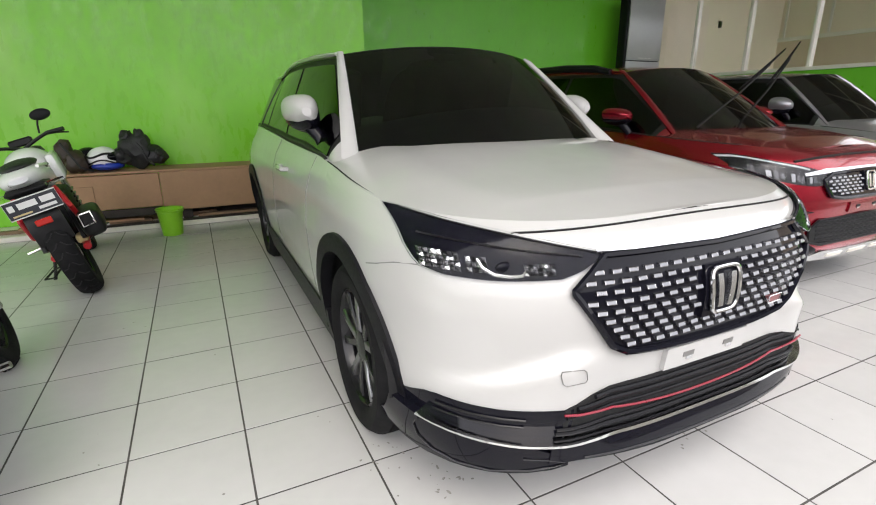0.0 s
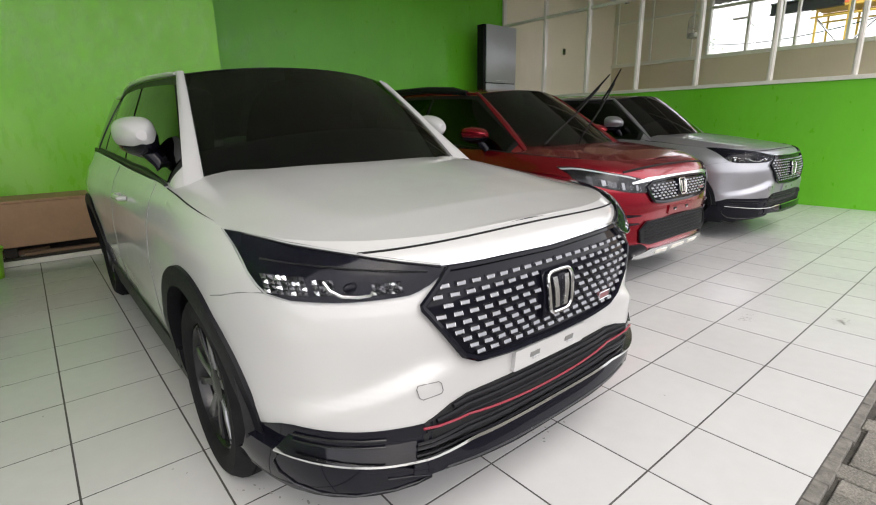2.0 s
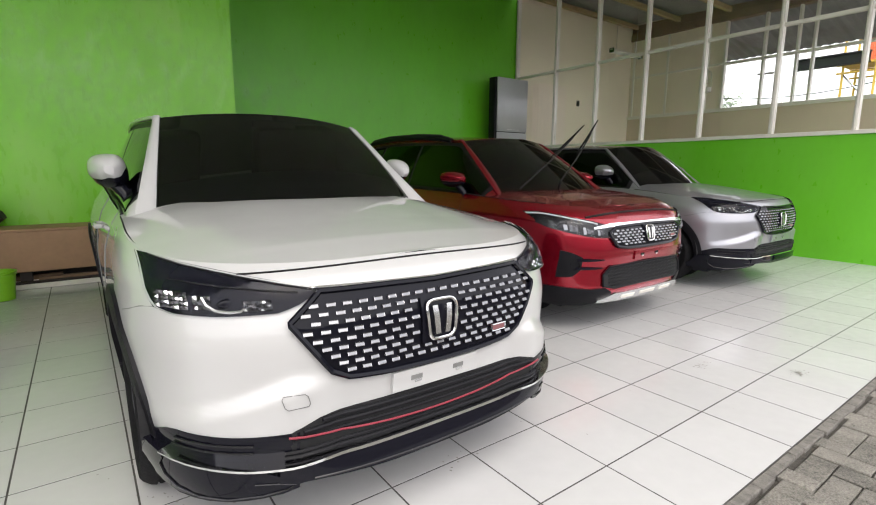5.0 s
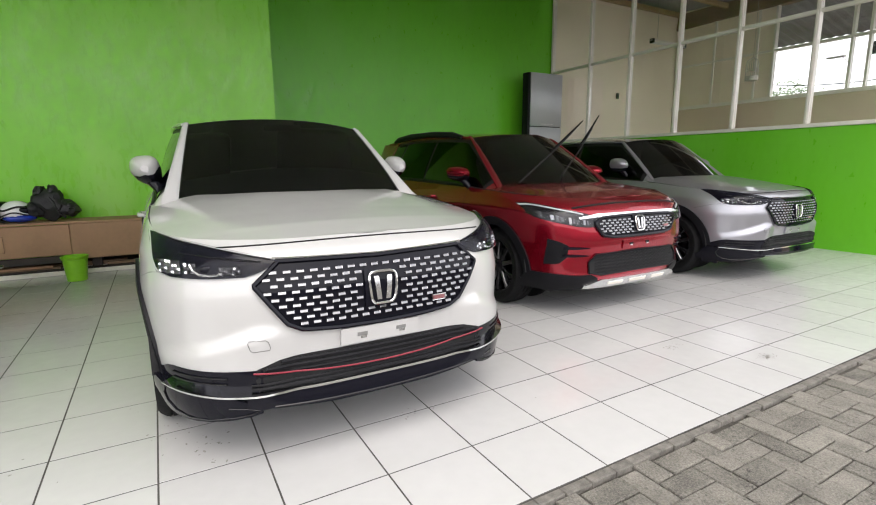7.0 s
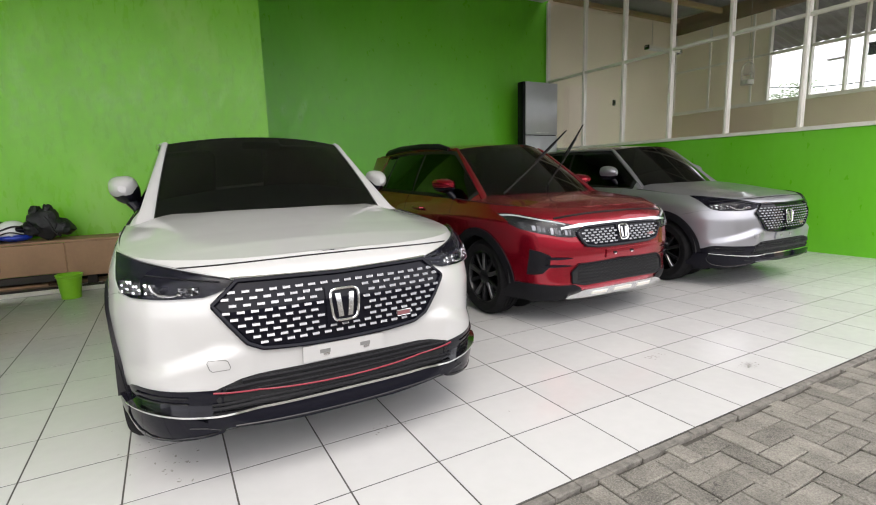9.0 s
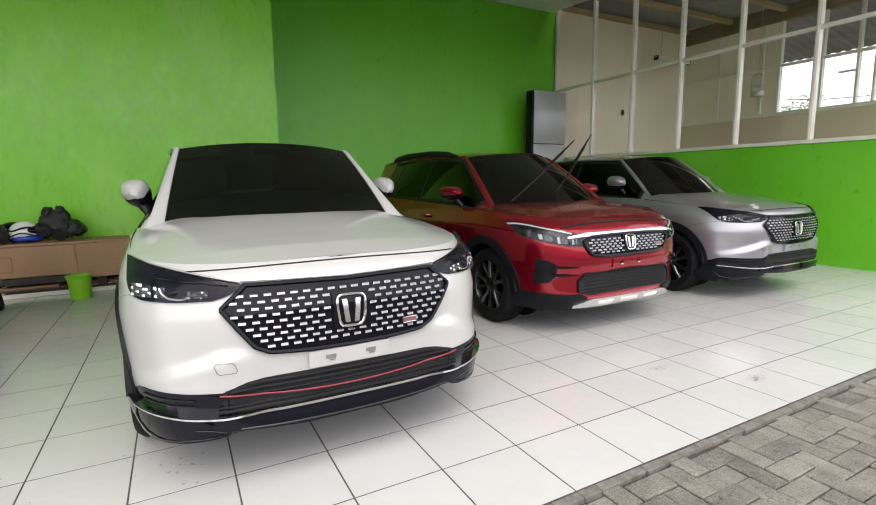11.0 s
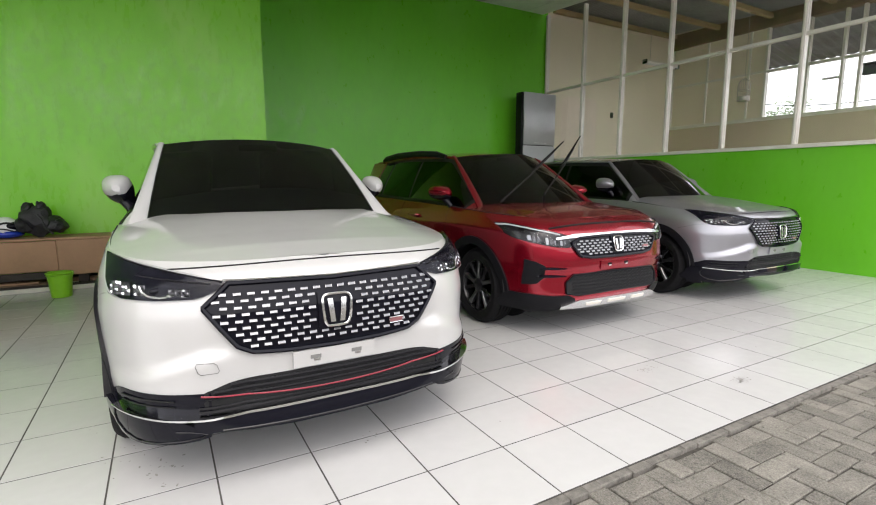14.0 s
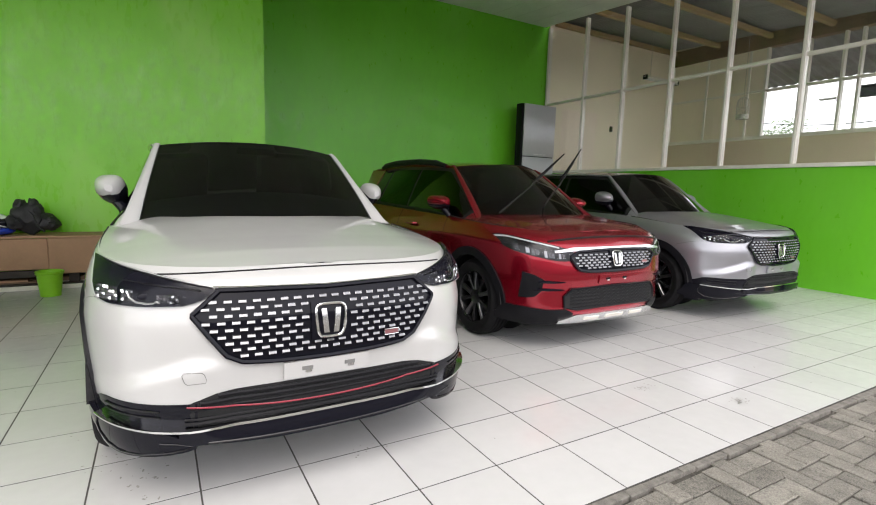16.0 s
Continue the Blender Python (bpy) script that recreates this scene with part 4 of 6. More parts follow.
        if sg < 0:
            xs2, lo2, hi2, lo3, hi3 = [-x for x in reversed(xs2)], flip_table(lo2), flip_table(hi2), flip_table(lo3), flip_table(hi3)
        part("corner_vent", front_band(s, xs2, lo3, hi3, 4, 0.004, 0.02), P_BLACK, car, "black corner vent with ribs", True)
        for k in (0.395, 0.420):
            part("vent_rib", front_tube(s, [(sg * x, k + 0.01 * (x - 0.6)) for x in (0.61, 0.66, 0.72, 0.76, 0.785)], 0.0035, 0.007), M_RIM, car, "", True)
        part("skirt_corner", front_band(s, xs2, lo2, hi2, 5, 0.030, 0.06), P_BLACK, car, "gloss black bumper skirt corner", True)
        part("skirt_fin", front_tube(s, [(sg * x, z) for x, z in ((0.795, 0.352), (0.800, 0.320), (0.790, 0.285), (0.765, 0.256), (0.72, 0.246), (0.66, 0.250), (0.58, 0.265), (0.525, 0.277), (0.50, 0.288), (0.54, 0.300), (0.60, 0.306))], 0.003, 0.032), M_RIM, car, "raised gloss rib on the skirt", True)
        # flick behind the corner, before the wheel
        bm = bmesh.new()
        add_patch(bm, lambda y, v, o: side_point(s, y, 0.185 + v * (0.165 - 0.05 * (y - 0.36) / 0.14), o + 0.012 * (1 - v), sg), steps(0.36, 0.50, 6), steps(0, 1, 4), 0.010, 0.05)
        part("skirt_flick", bm, P_BLACK, car, "", True)
        part("tow_cover", front_tube(s, [(-0.496 + a * 0.036 - c * 0.006, 0.543 + c * 0.021) for a, c in ((-1, -0.6), (-0.8, -1), (0.8, -1), (1, -0.6), (1, 0.6), (0.8, 1), (-0.8, 1), (-1, 0.6), (-1, -0.6))], 0.0012, 0.003), M_SEAM, car, "thin joint of the tow-eye cover") if sg < 0 else None
    # lower grille with bars
    hiL = [(-0.58, 0.395), (-0.53, 0.444), (-0.42, 0.474), (-0.30, 0.480), (0.0, 0.480), (0.30, 0.480), (0.42, 0.474), (0.53, 0.444), (0.58, 0.395)]
    loL = [(-0.58, 0.350), (0.58, 0.350)]
    low = part("lower_grille", front_band(s, steps(-0.58, 0.58, 30), loL, hiL, 5, 0.003, 0.02), M_DARK, car, "wide dark lower grille with slats", True)
    for z, w, mt, r in ((0.462, 0.42, M_CLAD, 0.007), (0.440, 0.48, M_CLAD, 0.007), (0.418, 0.51, M_CLAD, 0.005), (0.396, 0.52, M_REDLINE, 0.0036), (0.380, 0.53, M_CLAD, 0.005), (0.364, 0.53, M_CLAD, 0.006)):
        if mt is M_REDLINE and paint is P_SILVER:
            continue
        part("red_strip" if mt is M_REDLINE else "slat", front_tube(s, [(x, z + (0.046 if mt is M_REDLINE else 0.006) * (x / 0.53) ** 2) for x in steps(-w, w, 26)], r, 0.017 if mt is M_REDLINE else 0.008), mt, low, "thin red accent strip" if mt is M_REDLINE else "", True)
    # skirt: middle blade and bright strip
    part("skirt_middle", front_band(s, steps(-0.54, 0.54, 30), [(-0.54, 0.285), (-0.46, 0.292), (-0.20, 0.278), (0.20, 0.278), (0.46, 0.292), (0.54, 0.285)], [(-0.54, 0.342), (0.54, 0.342)], 5, 0.034, 0.05), P_BLACK, car, "gloss black bumper skirt", True)
    part("skirt_groove", front_tube(s, [(x, 0.287 + 0.035 * abs(x) ** 1.5) for x in steps(-0.45, 0.45, 24)], 0.004, 0.034), M_RIM, car, "", True)
    part("bright_strip", front_band(s, steps(-0.80, 0.80, 60), [(-0.80, 0.368), (-0.62, 0.350), (-0.3, 0.342), (0.3, 0.342), (0.62, 0.350), (0.80, 0.368)], [(-0.80, 0.373), (-0.62, 0.360), (-0.3, 0.354), (0.3, 0.354), (0.62, 0.360), (0.80, 0.373)], 2, 0.038, 0.04), M_CHROME, car, "bright chrome strip along the skirt", True)
    make_plate_holder(s, car, paint, -0.182, 0.170, 0.492, 0.562)
    return car


def make_compact(m, label):
    s = COMPACT
    paint = P_RED
    car = empty("car", label, "car", m, "parked cars")
    make_body(s, car, paint)
    make_cabin(s, car, paint, paint)
    make_sides(s, car, paint)
    for sg in (-1, 1):
        make_mirror(s, car, paint, sg)
    hi = [(0.0, 0.806), (0.20, 0.804), (0.40, 0.798), (0.475, 0.765)]
    lo = [(0.0, 0.640), (0.30, 0.645), (0.41, 0.662), (0.475, 0.752)]
    make_grille(s, car, hi, lo, sorted(set([-0.475, 0.475, 0.4, -0.4] + steps(-0.46, 0.46, 24))), 8, 0.056, (0.034, 0.0135), 0.735, (0.056, 0.056), 0.016, (0.34, 0.70))
    part("grille_lip", front_band(s, steps(-0.60, 0.60, 30), [(-0.60, 0.792), (-0.46, 0.802), (0, 0.812), (0.46, 0.802), (0.60, 0.792)], [(-0.60, 0.806), (-0.44, 0.828), (0, 0.828), (0.44, 0.828), (0.60, 0.806)], 2, 0.014, 0.02), M_SATIN, car, "bright bar above the grille", True)
    # slightly raised bonnet: dark gap over the nose
    part("bonnet_joint", front_tube(s, [(x, 0.905 - 0.028 * (abs(x) / 0.62) ** 3) for x in steps(-0.62, 0.62, 40)], 0.010, -0.002), M_GAP, car, "wide gap under the unlatched bonnet")
    for sg in (-1, 1):
        part("wing_joint", tube([(sg * (car_x(s, y, lerp_table(s["top"], y)) - 0.006), y, lerp_table(s["top"], y) + 0.001) for y in steps(0.42, 1.12, 14)], 0.006, 5), M_GAP, car)
        up = [(0.44, 0.806), (0.60, 0.850), (0.72, 0.878), (0.83, 0.912), (0.88, 0.905)]
        dn = [(0.44, 0.742), (0.50, 0.728), (0.62, 0.738), (0.75, 0.768), (0.83, 0.800), (0.88, 0.86)]
        xs = [0.44, 0.48, 0.52, 0.56, 0.60, 0.64, 0.68, 0.72, 0.75, 0.78, 0.80, 0.82, 0.835, 0.85, 0.86]
        if sg < 0:
            up, dn, xs = flip_table(up), flip_table(dn), [-x for x in reversed(xs)]
        lamp = part("headlamp", front_band(s, xs, dn, up, 6, 0.008, 0.014), M_RIM, car, "headlamp with bright reflectors and a light strip", True)
        part("lamp_strip", front_band(s, [x for x in xs if abs(x) > 0.55], [(a, b - 0.017) for a, b in up], [(a, b - 0.007) for a, b in up], 2, 0.010, 0.008), M_WHITELENS, lamp, "pale light guide", True)
        for k, x in enumerate((0.815, 0.79, 0.765, 0.74, 0.715, 0.69, 0.665, 0.64, 0.615, 0.59, 0.565, 0.54)):
            z = lerp_table(flip_table(dn) if sg < 0 else dn, x) + 0.034
            h = 0.018 if k % 3 else 0.024
            part("reflector", front_band(s, steps(sg * x - 0.009, sg * x + 0.009, 2), [(-1, z - h), (1, z - h)], [(-1, z + h), (1, z + h)], 2, 0.010 + 0.003 * (k % 2), 0.01), (M_FACET, M_RIM, M_RIMCUT, M_FACET)[k % 4], lamp, "bright lamp facet", True)
        part("lamp_lens", front_band(s, xs, dn, up, 5, 0.016, 0.003), M_LENS, lamp, "clear lens", True).visible_shadow = False
        # fog lamp pocket with two fins
        xf = [0.68, 0.70, 0.72, 0.74, 0.76, 0.78, 0.795]
        hif, lof = [(0.68, 0.590), (0.74, 0.625), (0.80, 0.645)], [(0.68, 0.500), (0.72, 0.450), (0.76, 0.440), (0.80, 0.440)]
        if sg < 0:
            xf, hif, lof = [-x for x in reversed(xf)], flip_table(hif), flip_table(lof)
        fog = part("fog_pocket", front_band(s, xf, lof, hif, 4, 0.006, 0.02), M_CLAD, car, "black fog lamp pocket", True)
        p = front_point(s, sg * 0.72, 0.535, 0.010)
        part("fog_lamp", spin([(0.001, -0.012), (0.022, -0.010), (0.032, 0.0), (0.032, 0.02)], "z", 16, Matrix.Translation(p) @ pose(0, 0, 0, 90, 0, sg * 38)), M_LENS, fog, "round fog lamp", True)
        for z in (0.572, 0.510):
            part("fin", front_tube(s, [(sg * x, z - 0.02 * (0.72 - x)) for x in (0.52, 0.56, 0.60, 0.64, 0.68, 0.71)], [0.003, 0.006, 0.009, 0.011, 0.011, 0.010], 0.006), P_BLACK, fog, "", True)
        # dark corner below
        xs2 = [0.44, 0.50, 0.56, 0.62, 0.68, 0.73, 0.77, 0.80, 0.825, 0.845]
        lo2 = [(0.44, 0.255), (0.60, 0.225), (0.85, 0.225)]
        hi2 = [(0.44, 0.325), (0.50, 0.355), (0.62, 0.352), (0.85, 0.372)]
        if sg < 0:
            xs2, lo2, hi2 = [-x for x in reversed(xs2)], flip_table(lo2), flip_table(hi2)
        part("corner_cladding", front_band(s, xs2, lo2, hi2, 4, 0.012, 0.04), M_CLAD, car, "dark grey lower corner", True)
        # roof rail
        hw, hy, hz, hb, hc = s["head"]
        rail = [(sg * (hw + 0.02), hy + 0.12, hz + 0.010), (sg * (hw + 0.03), hy + 0.30, hz + 0.045), (sg * (hw + 0.035), hy + 0.7, hz + 0.070), (sg * (hw + 0.03), hy + 1.3, hz + 0.075), (sg * (hw + 0.02), hy + 1.65, hz + 0.055), (sg * (hw + 0.01), hy + 1.80, hz + 0.03)]
        part("roof_rail", tube(rail, [0.024, 0.034, 0.036, 0.036, 0.034, 0.018], 8), M_CLAD, car, "black roof rail", True)
        # raised wiper: arm and blade
        b0 = Vector((-0.50 if sg < 0 else -0.03, 0.94, 1.055))
        tip = Vector((0.04, 0.71, 1.61)) if sg < 0 else Vector((0.31, 0.77, 1.675))
        w = part("wiper", tube([b0, b0.lerp(tip, 0.45) + Vector((0, -0.03, 0.0)), b0.lerp(tip, 0.8) + Vector((0, -0.02, 0))], [0.011, 0.008, 0.006], 6), M_BLACK, car, "black wiper lifted off the windscreen", True)
        c0 = b0.lerp(tip, 0.50) + Vector((-0.0, 0.01, 0))
        part("wiper_blade", tube([c0, c0.lerp(tip, 0.5) + Vector((0, -0.012, 0)), tip], [0.006, 0.012, 0.005], 6), M_RUBBER, w, "", True)
    # lower intake with honeycomb of short bars
    hiL = [(-0.52, 0.455), (-0.46, 0.510), (0.0, 0.518), (0.46, 0.510), (0.52, 0.455)]
    loL = [(-0.52, 0.372), (-0.42, 0.352), (0.42, 0.352), (0.52, 0.372)]
    low = part("lower_grille", front_band(s, steps(-0.52, 0.52, 26), loL, hiL, 5, 0.006, 0.02), M_DARK, car, "black honeycomb lower intake", True)
    for r in range(6):
        z = 0.372 + r * 0.026
        part("slat", front_tube(s, [(x, z + (0.005 if i % 2 else -0.005)) for i, x in enumerate(steps(-0.47, 0.47, 34))], 0.0045, 0.010), M_CLAD, low, "", True)
    part("intake_frame", tube([front_point(s, x, z, 0.010) for x, z in hiL + loL[::-1]], 0.010, 6, True), M_CLAD, car, "", True)
    part("skid_plate", front_band(s, steps(-0.55, 0.55, 30), [(-0.55, 0.255), (-0.45, 0.255), (0.45, 0.255), (0.55, 0.255)], [(-0.55, 0.275), (-0.42, 0.318), (0.42, 0.318), (0.55, 0.275)], 3, 0.030, 0.05), M_SATIN, car, "bright silver skid plate", True)
    for a, b in ((-0.34, -0.18), (-0.10, 0.10), (0.18, 0.34)):
        part("skid_slot", front_band(s, steps(a, b, 6), [(-1, 0.276), (1, 0.276)], [(-1, 0.298), (1, 0.298)], 1, 0.034, 0.006), M_FRAME, car)
    make_plate_holder(s, car, paint, -0.19, 0.20, 0.545, 0.610, 0.010)
    return car


make_crossover(P_WHITE, pose(1.28, 0.855, 0), "pearl white crossover car with black roof and studded grille")
make_compact(pose(3.92, 1.68, 0), "metallic red compact crossover car with lifted wipers")
make_crossover(P_SILVER, pose(6.315, 1.595, 0), "silver crossover car with dark roof beside the green wall")

# ---- things along the walls ----
M_BUCKET = mat("lime_green_plastic", (0.22, 0.52, 0.02), 0.35, vary=0.05, scale=5)
M_CLOTH = mat("black_nylon", (0.012, 0.012, 0.014), 0.6, vary=0.3, scale=12, bump=0.5, bscale=25)
M_BROWN = mat("dark_brown_leather", (0.035, 0.022, 0.016), 0.5, vary=0.3, scale=10, bump=0.3, bscale=40)
M_BLUE = mat("blue_gloss_shell", (0.01, 0.04, 0.40), 0.15, vary=0.05, coat=0.5)
M_WHITEP = mat("white_gloss_plastic", (0.75, 0.75, 0.76), 0.22, vary=0.04, coat=0.4)
M_REDP = mat("red_painted_steel", (0.50, 0.015, 0.025), 0.3, vary=0.06)
M_PLATE = mat("black_number_plate", (0.02, 0.022, 0.03), 0.4, vary=0.1)
M_PRINT = mat("pale_print", (0.62, 0.62, 0.62), 0.5, vary=0.05)
M_GOLD = mat("pale_gold_print", (0.55, 0.45, 0.22), 0.5, vary=0.05)
# Greyed green: the distance haze is put into the leaf colour.
M_LEAF = mat("haze_tinted_leaves", (0.13, 0.17, 0.10), 0.8, vary=0.2, scale=3, island=0.3)
M_BARK = mat("grey_bark", (0.14, 0.11, 0.08), 0.9, vary=0.2)
M_YELLOW = mat("yellow_steel_paint", (0.62, 0.42, 0.06), 0.5, vary=0.1)
M_ORANGE = mat("orange_red_sheet", (0.62, 0.13, 0.05), 0.55, vary=0.08)
M_BIRD = mat("cage_wire", (0.42, 0.40, 0.36), 0.5, metal=0.3, vary=0.1)
M_SCUFF = mat("dark_scuff", (0.24, 0.23, 0.215), 0.6, vary=0.3, scale=40)

# bench of boxed-in boards on the ledge
bench = empty("bench", "long low bench boxed in brown board, on dark timber", "bench", pose(0, 0, 0.05))
part("front_board", box((-1.34, 6.02, 0.17), (-0.42, 6.05, 0.525), 0.006), M_CARD, bench, "worn brown board")
part("front_board", box((-0.415, 6.00, 0.115), (1.90, 6.05, 0.530), 0.006), M_CARD, bench, "worn brown board")
part("top_board", box((-1.36, 6.00, 0.532), (1.92, YL - 0.005, 0.556), 0.005), M_CARD, bench)
part("end_board", box((1.88, 6.06, 0.10), (1.90, YL - 0.005, 0.530)), M_CARD, bench)
part("rail", box((-1.34, 6.00, 0.085), (-0.43, 6.04, 0.165), 0.004), M_DARKWOOD, bench, "dark timber rail")
part("patch", box((-1.20, 6.012, 0.24), (-1.02, 6.0195, 0.42), 0.002), M_CARD, bench)
part("patch_edge", tube([(-1.20, 6.011, 0.24), (-1.20, 6.011, 0.42), (-1.02, 6.011, 0.42), (-1.02, 6.011, 0.24)], 0.003, 5, True), M_WOOD, bench)
for x in (-1.28, -0.2, 0.8, 1.8):
    part("foot", box((x - 0.05, 6.08, 0.0), (x + 0.05, 6.44, 0.55), 0.004), M_DARKWOOD, bench)
part("back_fill", box((-1.33, 6.30, 0.0), (1.86, 6.33, 0.10)), M_DARKWOOD, bench)
for k, (x0, x1, y, z, dz, mt) in enumerate(((-1.9, -0.55, 6.08, 0.052, 0.03, M_WOOD), (-1.4, 0.1, 6.20, 0.052, 0.05, M_WOOD), (-1.7, -0.62, 6.06, 0.084, 0.022, M_CARD), (-0.1, 1.6, 6.10, 0.052, 0.035, M_WOOD), (-1.1, 1.2, 5.965, 0.052, 0.018, M_DARKWOOD))):
    tagged(part("plank", box((x0, y - 0.03, z), (x1, y + 0.05, z + dz), 0.003, Matrix.Translation((0, 0, 0))), mt), "loose dusty timber plank lying on the ledge", "plank", "planks under the bench")


def make_bag(name, label, blobs, mt, strap=None):
    bm = bmesh.new()
    for i, (c, s) in enumerate(blobs):
        add_blob(bm, c, s, 0.35, 5.0, 3, i * 3.1)
    lowest = min(v.co.z for v in bm.verts)
    for v in bm.verts:
        v.co.z = max(v.co.z - lowest, 0.0)
        if v.co.z < 0.015:
            v.co.z = 0.0
    t = empty(name, label, "bag", pose(0, 0, 0.608))
    part("bag_body", bm, mt, t, "", True)
    if strap:
        part("strap", tube(strap, 0.012, 6), M_CLOTH, t, "", True)
    return t


make_bag("backpack", "slumped black nylon backpack lying on the bench", (((-0.58, 6.2, 0.15), (0.17, 0.13, 0.17)), ((-0.46, 6.2, 0.10), (0.13, 0.12, 0.10)), ((-0.67, 6.22, 0.27), (0.07, 0.08, 0.09)), ((-0.55, 6.20, 0.28), (0.06, 0.07, 0.10)), ((-0.40, 6.18, 0.09), (0.09, 0.10, 0.08)), ((-0.72, 6.2, 0.10), (0.10, 0.12, 0.10))), M_CLOTH, [(-0.60, 6.13, 0.30), (-0.54, 6.08, 0.22), (-0.50, 6.07, 0.10), (-0.44, 6.08, 0.04)])
make_bag("sling_bag", "dark brown sling bag on the bench edge", (((-1.20, 6.12, 0.18), (0.08, 0.09, 0.14)), ((-1.13, 6.10, 0.10), (0.10, 0.10, 0.11))), M_BROWN, [(-1.22, 6.05, 0.30), (-1.15, 6.0, 0.2), (-1.08, 6.0, 0.06), (-0.98, 6.02, 0.02)])
helm = empty("helmet", "white, black and blue motorcycle helmet lying on the bench", "helmet", pose(-0.90, 6.20, 0.606, 0, 0, 20))
bm = bmesh.new()
add_blob(bm, (0, 0, 0.125), (0.15, 0.125, 0.125), 0.02, 3, 4)
part("shell", bm, M_WHITEP, helm, "white shell", True)
bm = bmesh.new()
add_blob(bm, (0.02, -0.02, 0.055), (0.155, 0.125, 0.055), 0.02, 3, 3)
part("chin_bar", bm, M_BLUE, helm, "blue lower band", True)
bm = bmesh.new()
add_blob(bm, (0.06, -0.035, 0.145), (0.105, 0.105, 0.055), 0.02, 3, 3)
part("visor", bm, P_BLACK, helm, "dark visor", True)
for k, (zc, mt) in enumerate(((0.165, M_BLACK), (0.10, M_BLACK), (0.075, M_WHITEP))):
    part("stripe", tube([(0.152 * math.cos(t) * math.cos((zc - 0.125) * 8) ** 0.5, 0.128 * math.sin(t) * math.cos((zc - 0.125) * 8) ** 0.5, zc + 0.02 * math.sin(3 * t + k)) for t in steps(3.2, 5.9, 16)], [0.004] + [0.011 - 0.003 * k] * 15 + [0.004], 6), mt, helm, "painted stripe", True)
helm2 = empty("helmet", "round black open helmet behind the other one", "helmet", pose(-1.04, 6.32, 0.606))
bm = bmesh.new()
add_blob(bm, (0, 0, 0.12), (0.14, 0.12, 0.12), 0.02, 3, 4)
part("shell", bm, P_BLACK, helm2, "", True)
part("rim_band", tube([(0.14 * math.cos(t), 0.12 * math.sin(t), 0.06) for t in steps(0, 6.0, 24)], 0.008, 6, True), M_CLAD, helm2)

# bucket
bk = empty("bucket", "lime green plastic bucket on the tiles by the ledge", "bucket", pose(-0.345, 5.55, 0))
part("bucket_body", spin([(0.001, 0.006), (0.088, 0.006), (0.088, 0.0), (0.093, 0.004), (0.118, 0.255), (0.128, 0.258), (0.130, 0.268), (0.124, 0.272), (0.115, 0.268), (0.091, 0.012), (0.001, 0.012)], "z", 36), M_BUCKET, bk, "", True)
part("rim_ring", spin([(0.119, 0.236), (0.125, 0.238), (0.125, 0.244), (0.119, 0.246), (0.117, 0.240), (0.119, 0.236)], "z", 36), M_BUCKET, bk, "", True)

# tall steel cabinet in the corner
cab = empty("cabinet", "tall narrow grey steel cabinet standing in the corner", "cabinet", pose(7.60, 7.51, 0))
part("cabinet_body", box((0, 0.03, 0), (0.95, 0.22, 3.16), 0.012, seg=2), M_CLAD, cab, "dark cabinet body", True)
part("cabinet_door", box((0.055, 0.0, 2.045), (0.95, 0.028, 3.16), 0.010, seg=2), M_STEEL, cab, "grey steel upper door", True)
part("cabinet_door", box((0.055, 0.0, 0.05), (0.95, 0.028, 2.03), 0.010, seg=2), M_STEEL, cab, "grey steel lower door", True)
for x0, x1 in ((0.35, 0.50), (0.53, 0.60), (0.63, 0.70)):
    part("door_mark", box((x0, -0.003, 2.085), (x1, -0.0005, 2.098)), M_PRINT, cab)

# switch boxes
for p, lab, lo, hi in (((10.98, YB - 0.001, 2.934), "small dark wall switch on the beige wall", (-0.045, -0.03, -0.07), (0.045, 0.0, 0.07)), ((XR - 0.001, 1.0, 1.29), "small brown wall socket on the green wall", (-0.03, -0.05, -0.06), (0.0, 0.05, 0.06))):
    sw = empty("wall_switch", lab, "switch", pose(*p))
    part("plate", box(lo, hi, 0.006), M_BROWN, sw)
    c = (Vector(lo) + Vector(hi)) / 2
    e = (Vector(hi) - Vector(lo)) / 4
    d = Vector((0, -0.016, 0)) if p[0] > 9 else Vector((-0.016, 0, 0))
    part("button", box(c - e + d, c + e + d, 0.003), M_BLACK, sw)
post = empty("gate_post", "dark steel post at the end of the green wall", "post", pose(8.60, 0.56, 0))
part("post_tube", box((-0.04, -0.04, 0), (0.04, 0.04, 1.15), 0.006), M_CLAD, post)
part("post_cap", box((-0.048, -0.048, 1.15), (0.048, 0.048, 1.165), 0.004), M_CLAD, post)

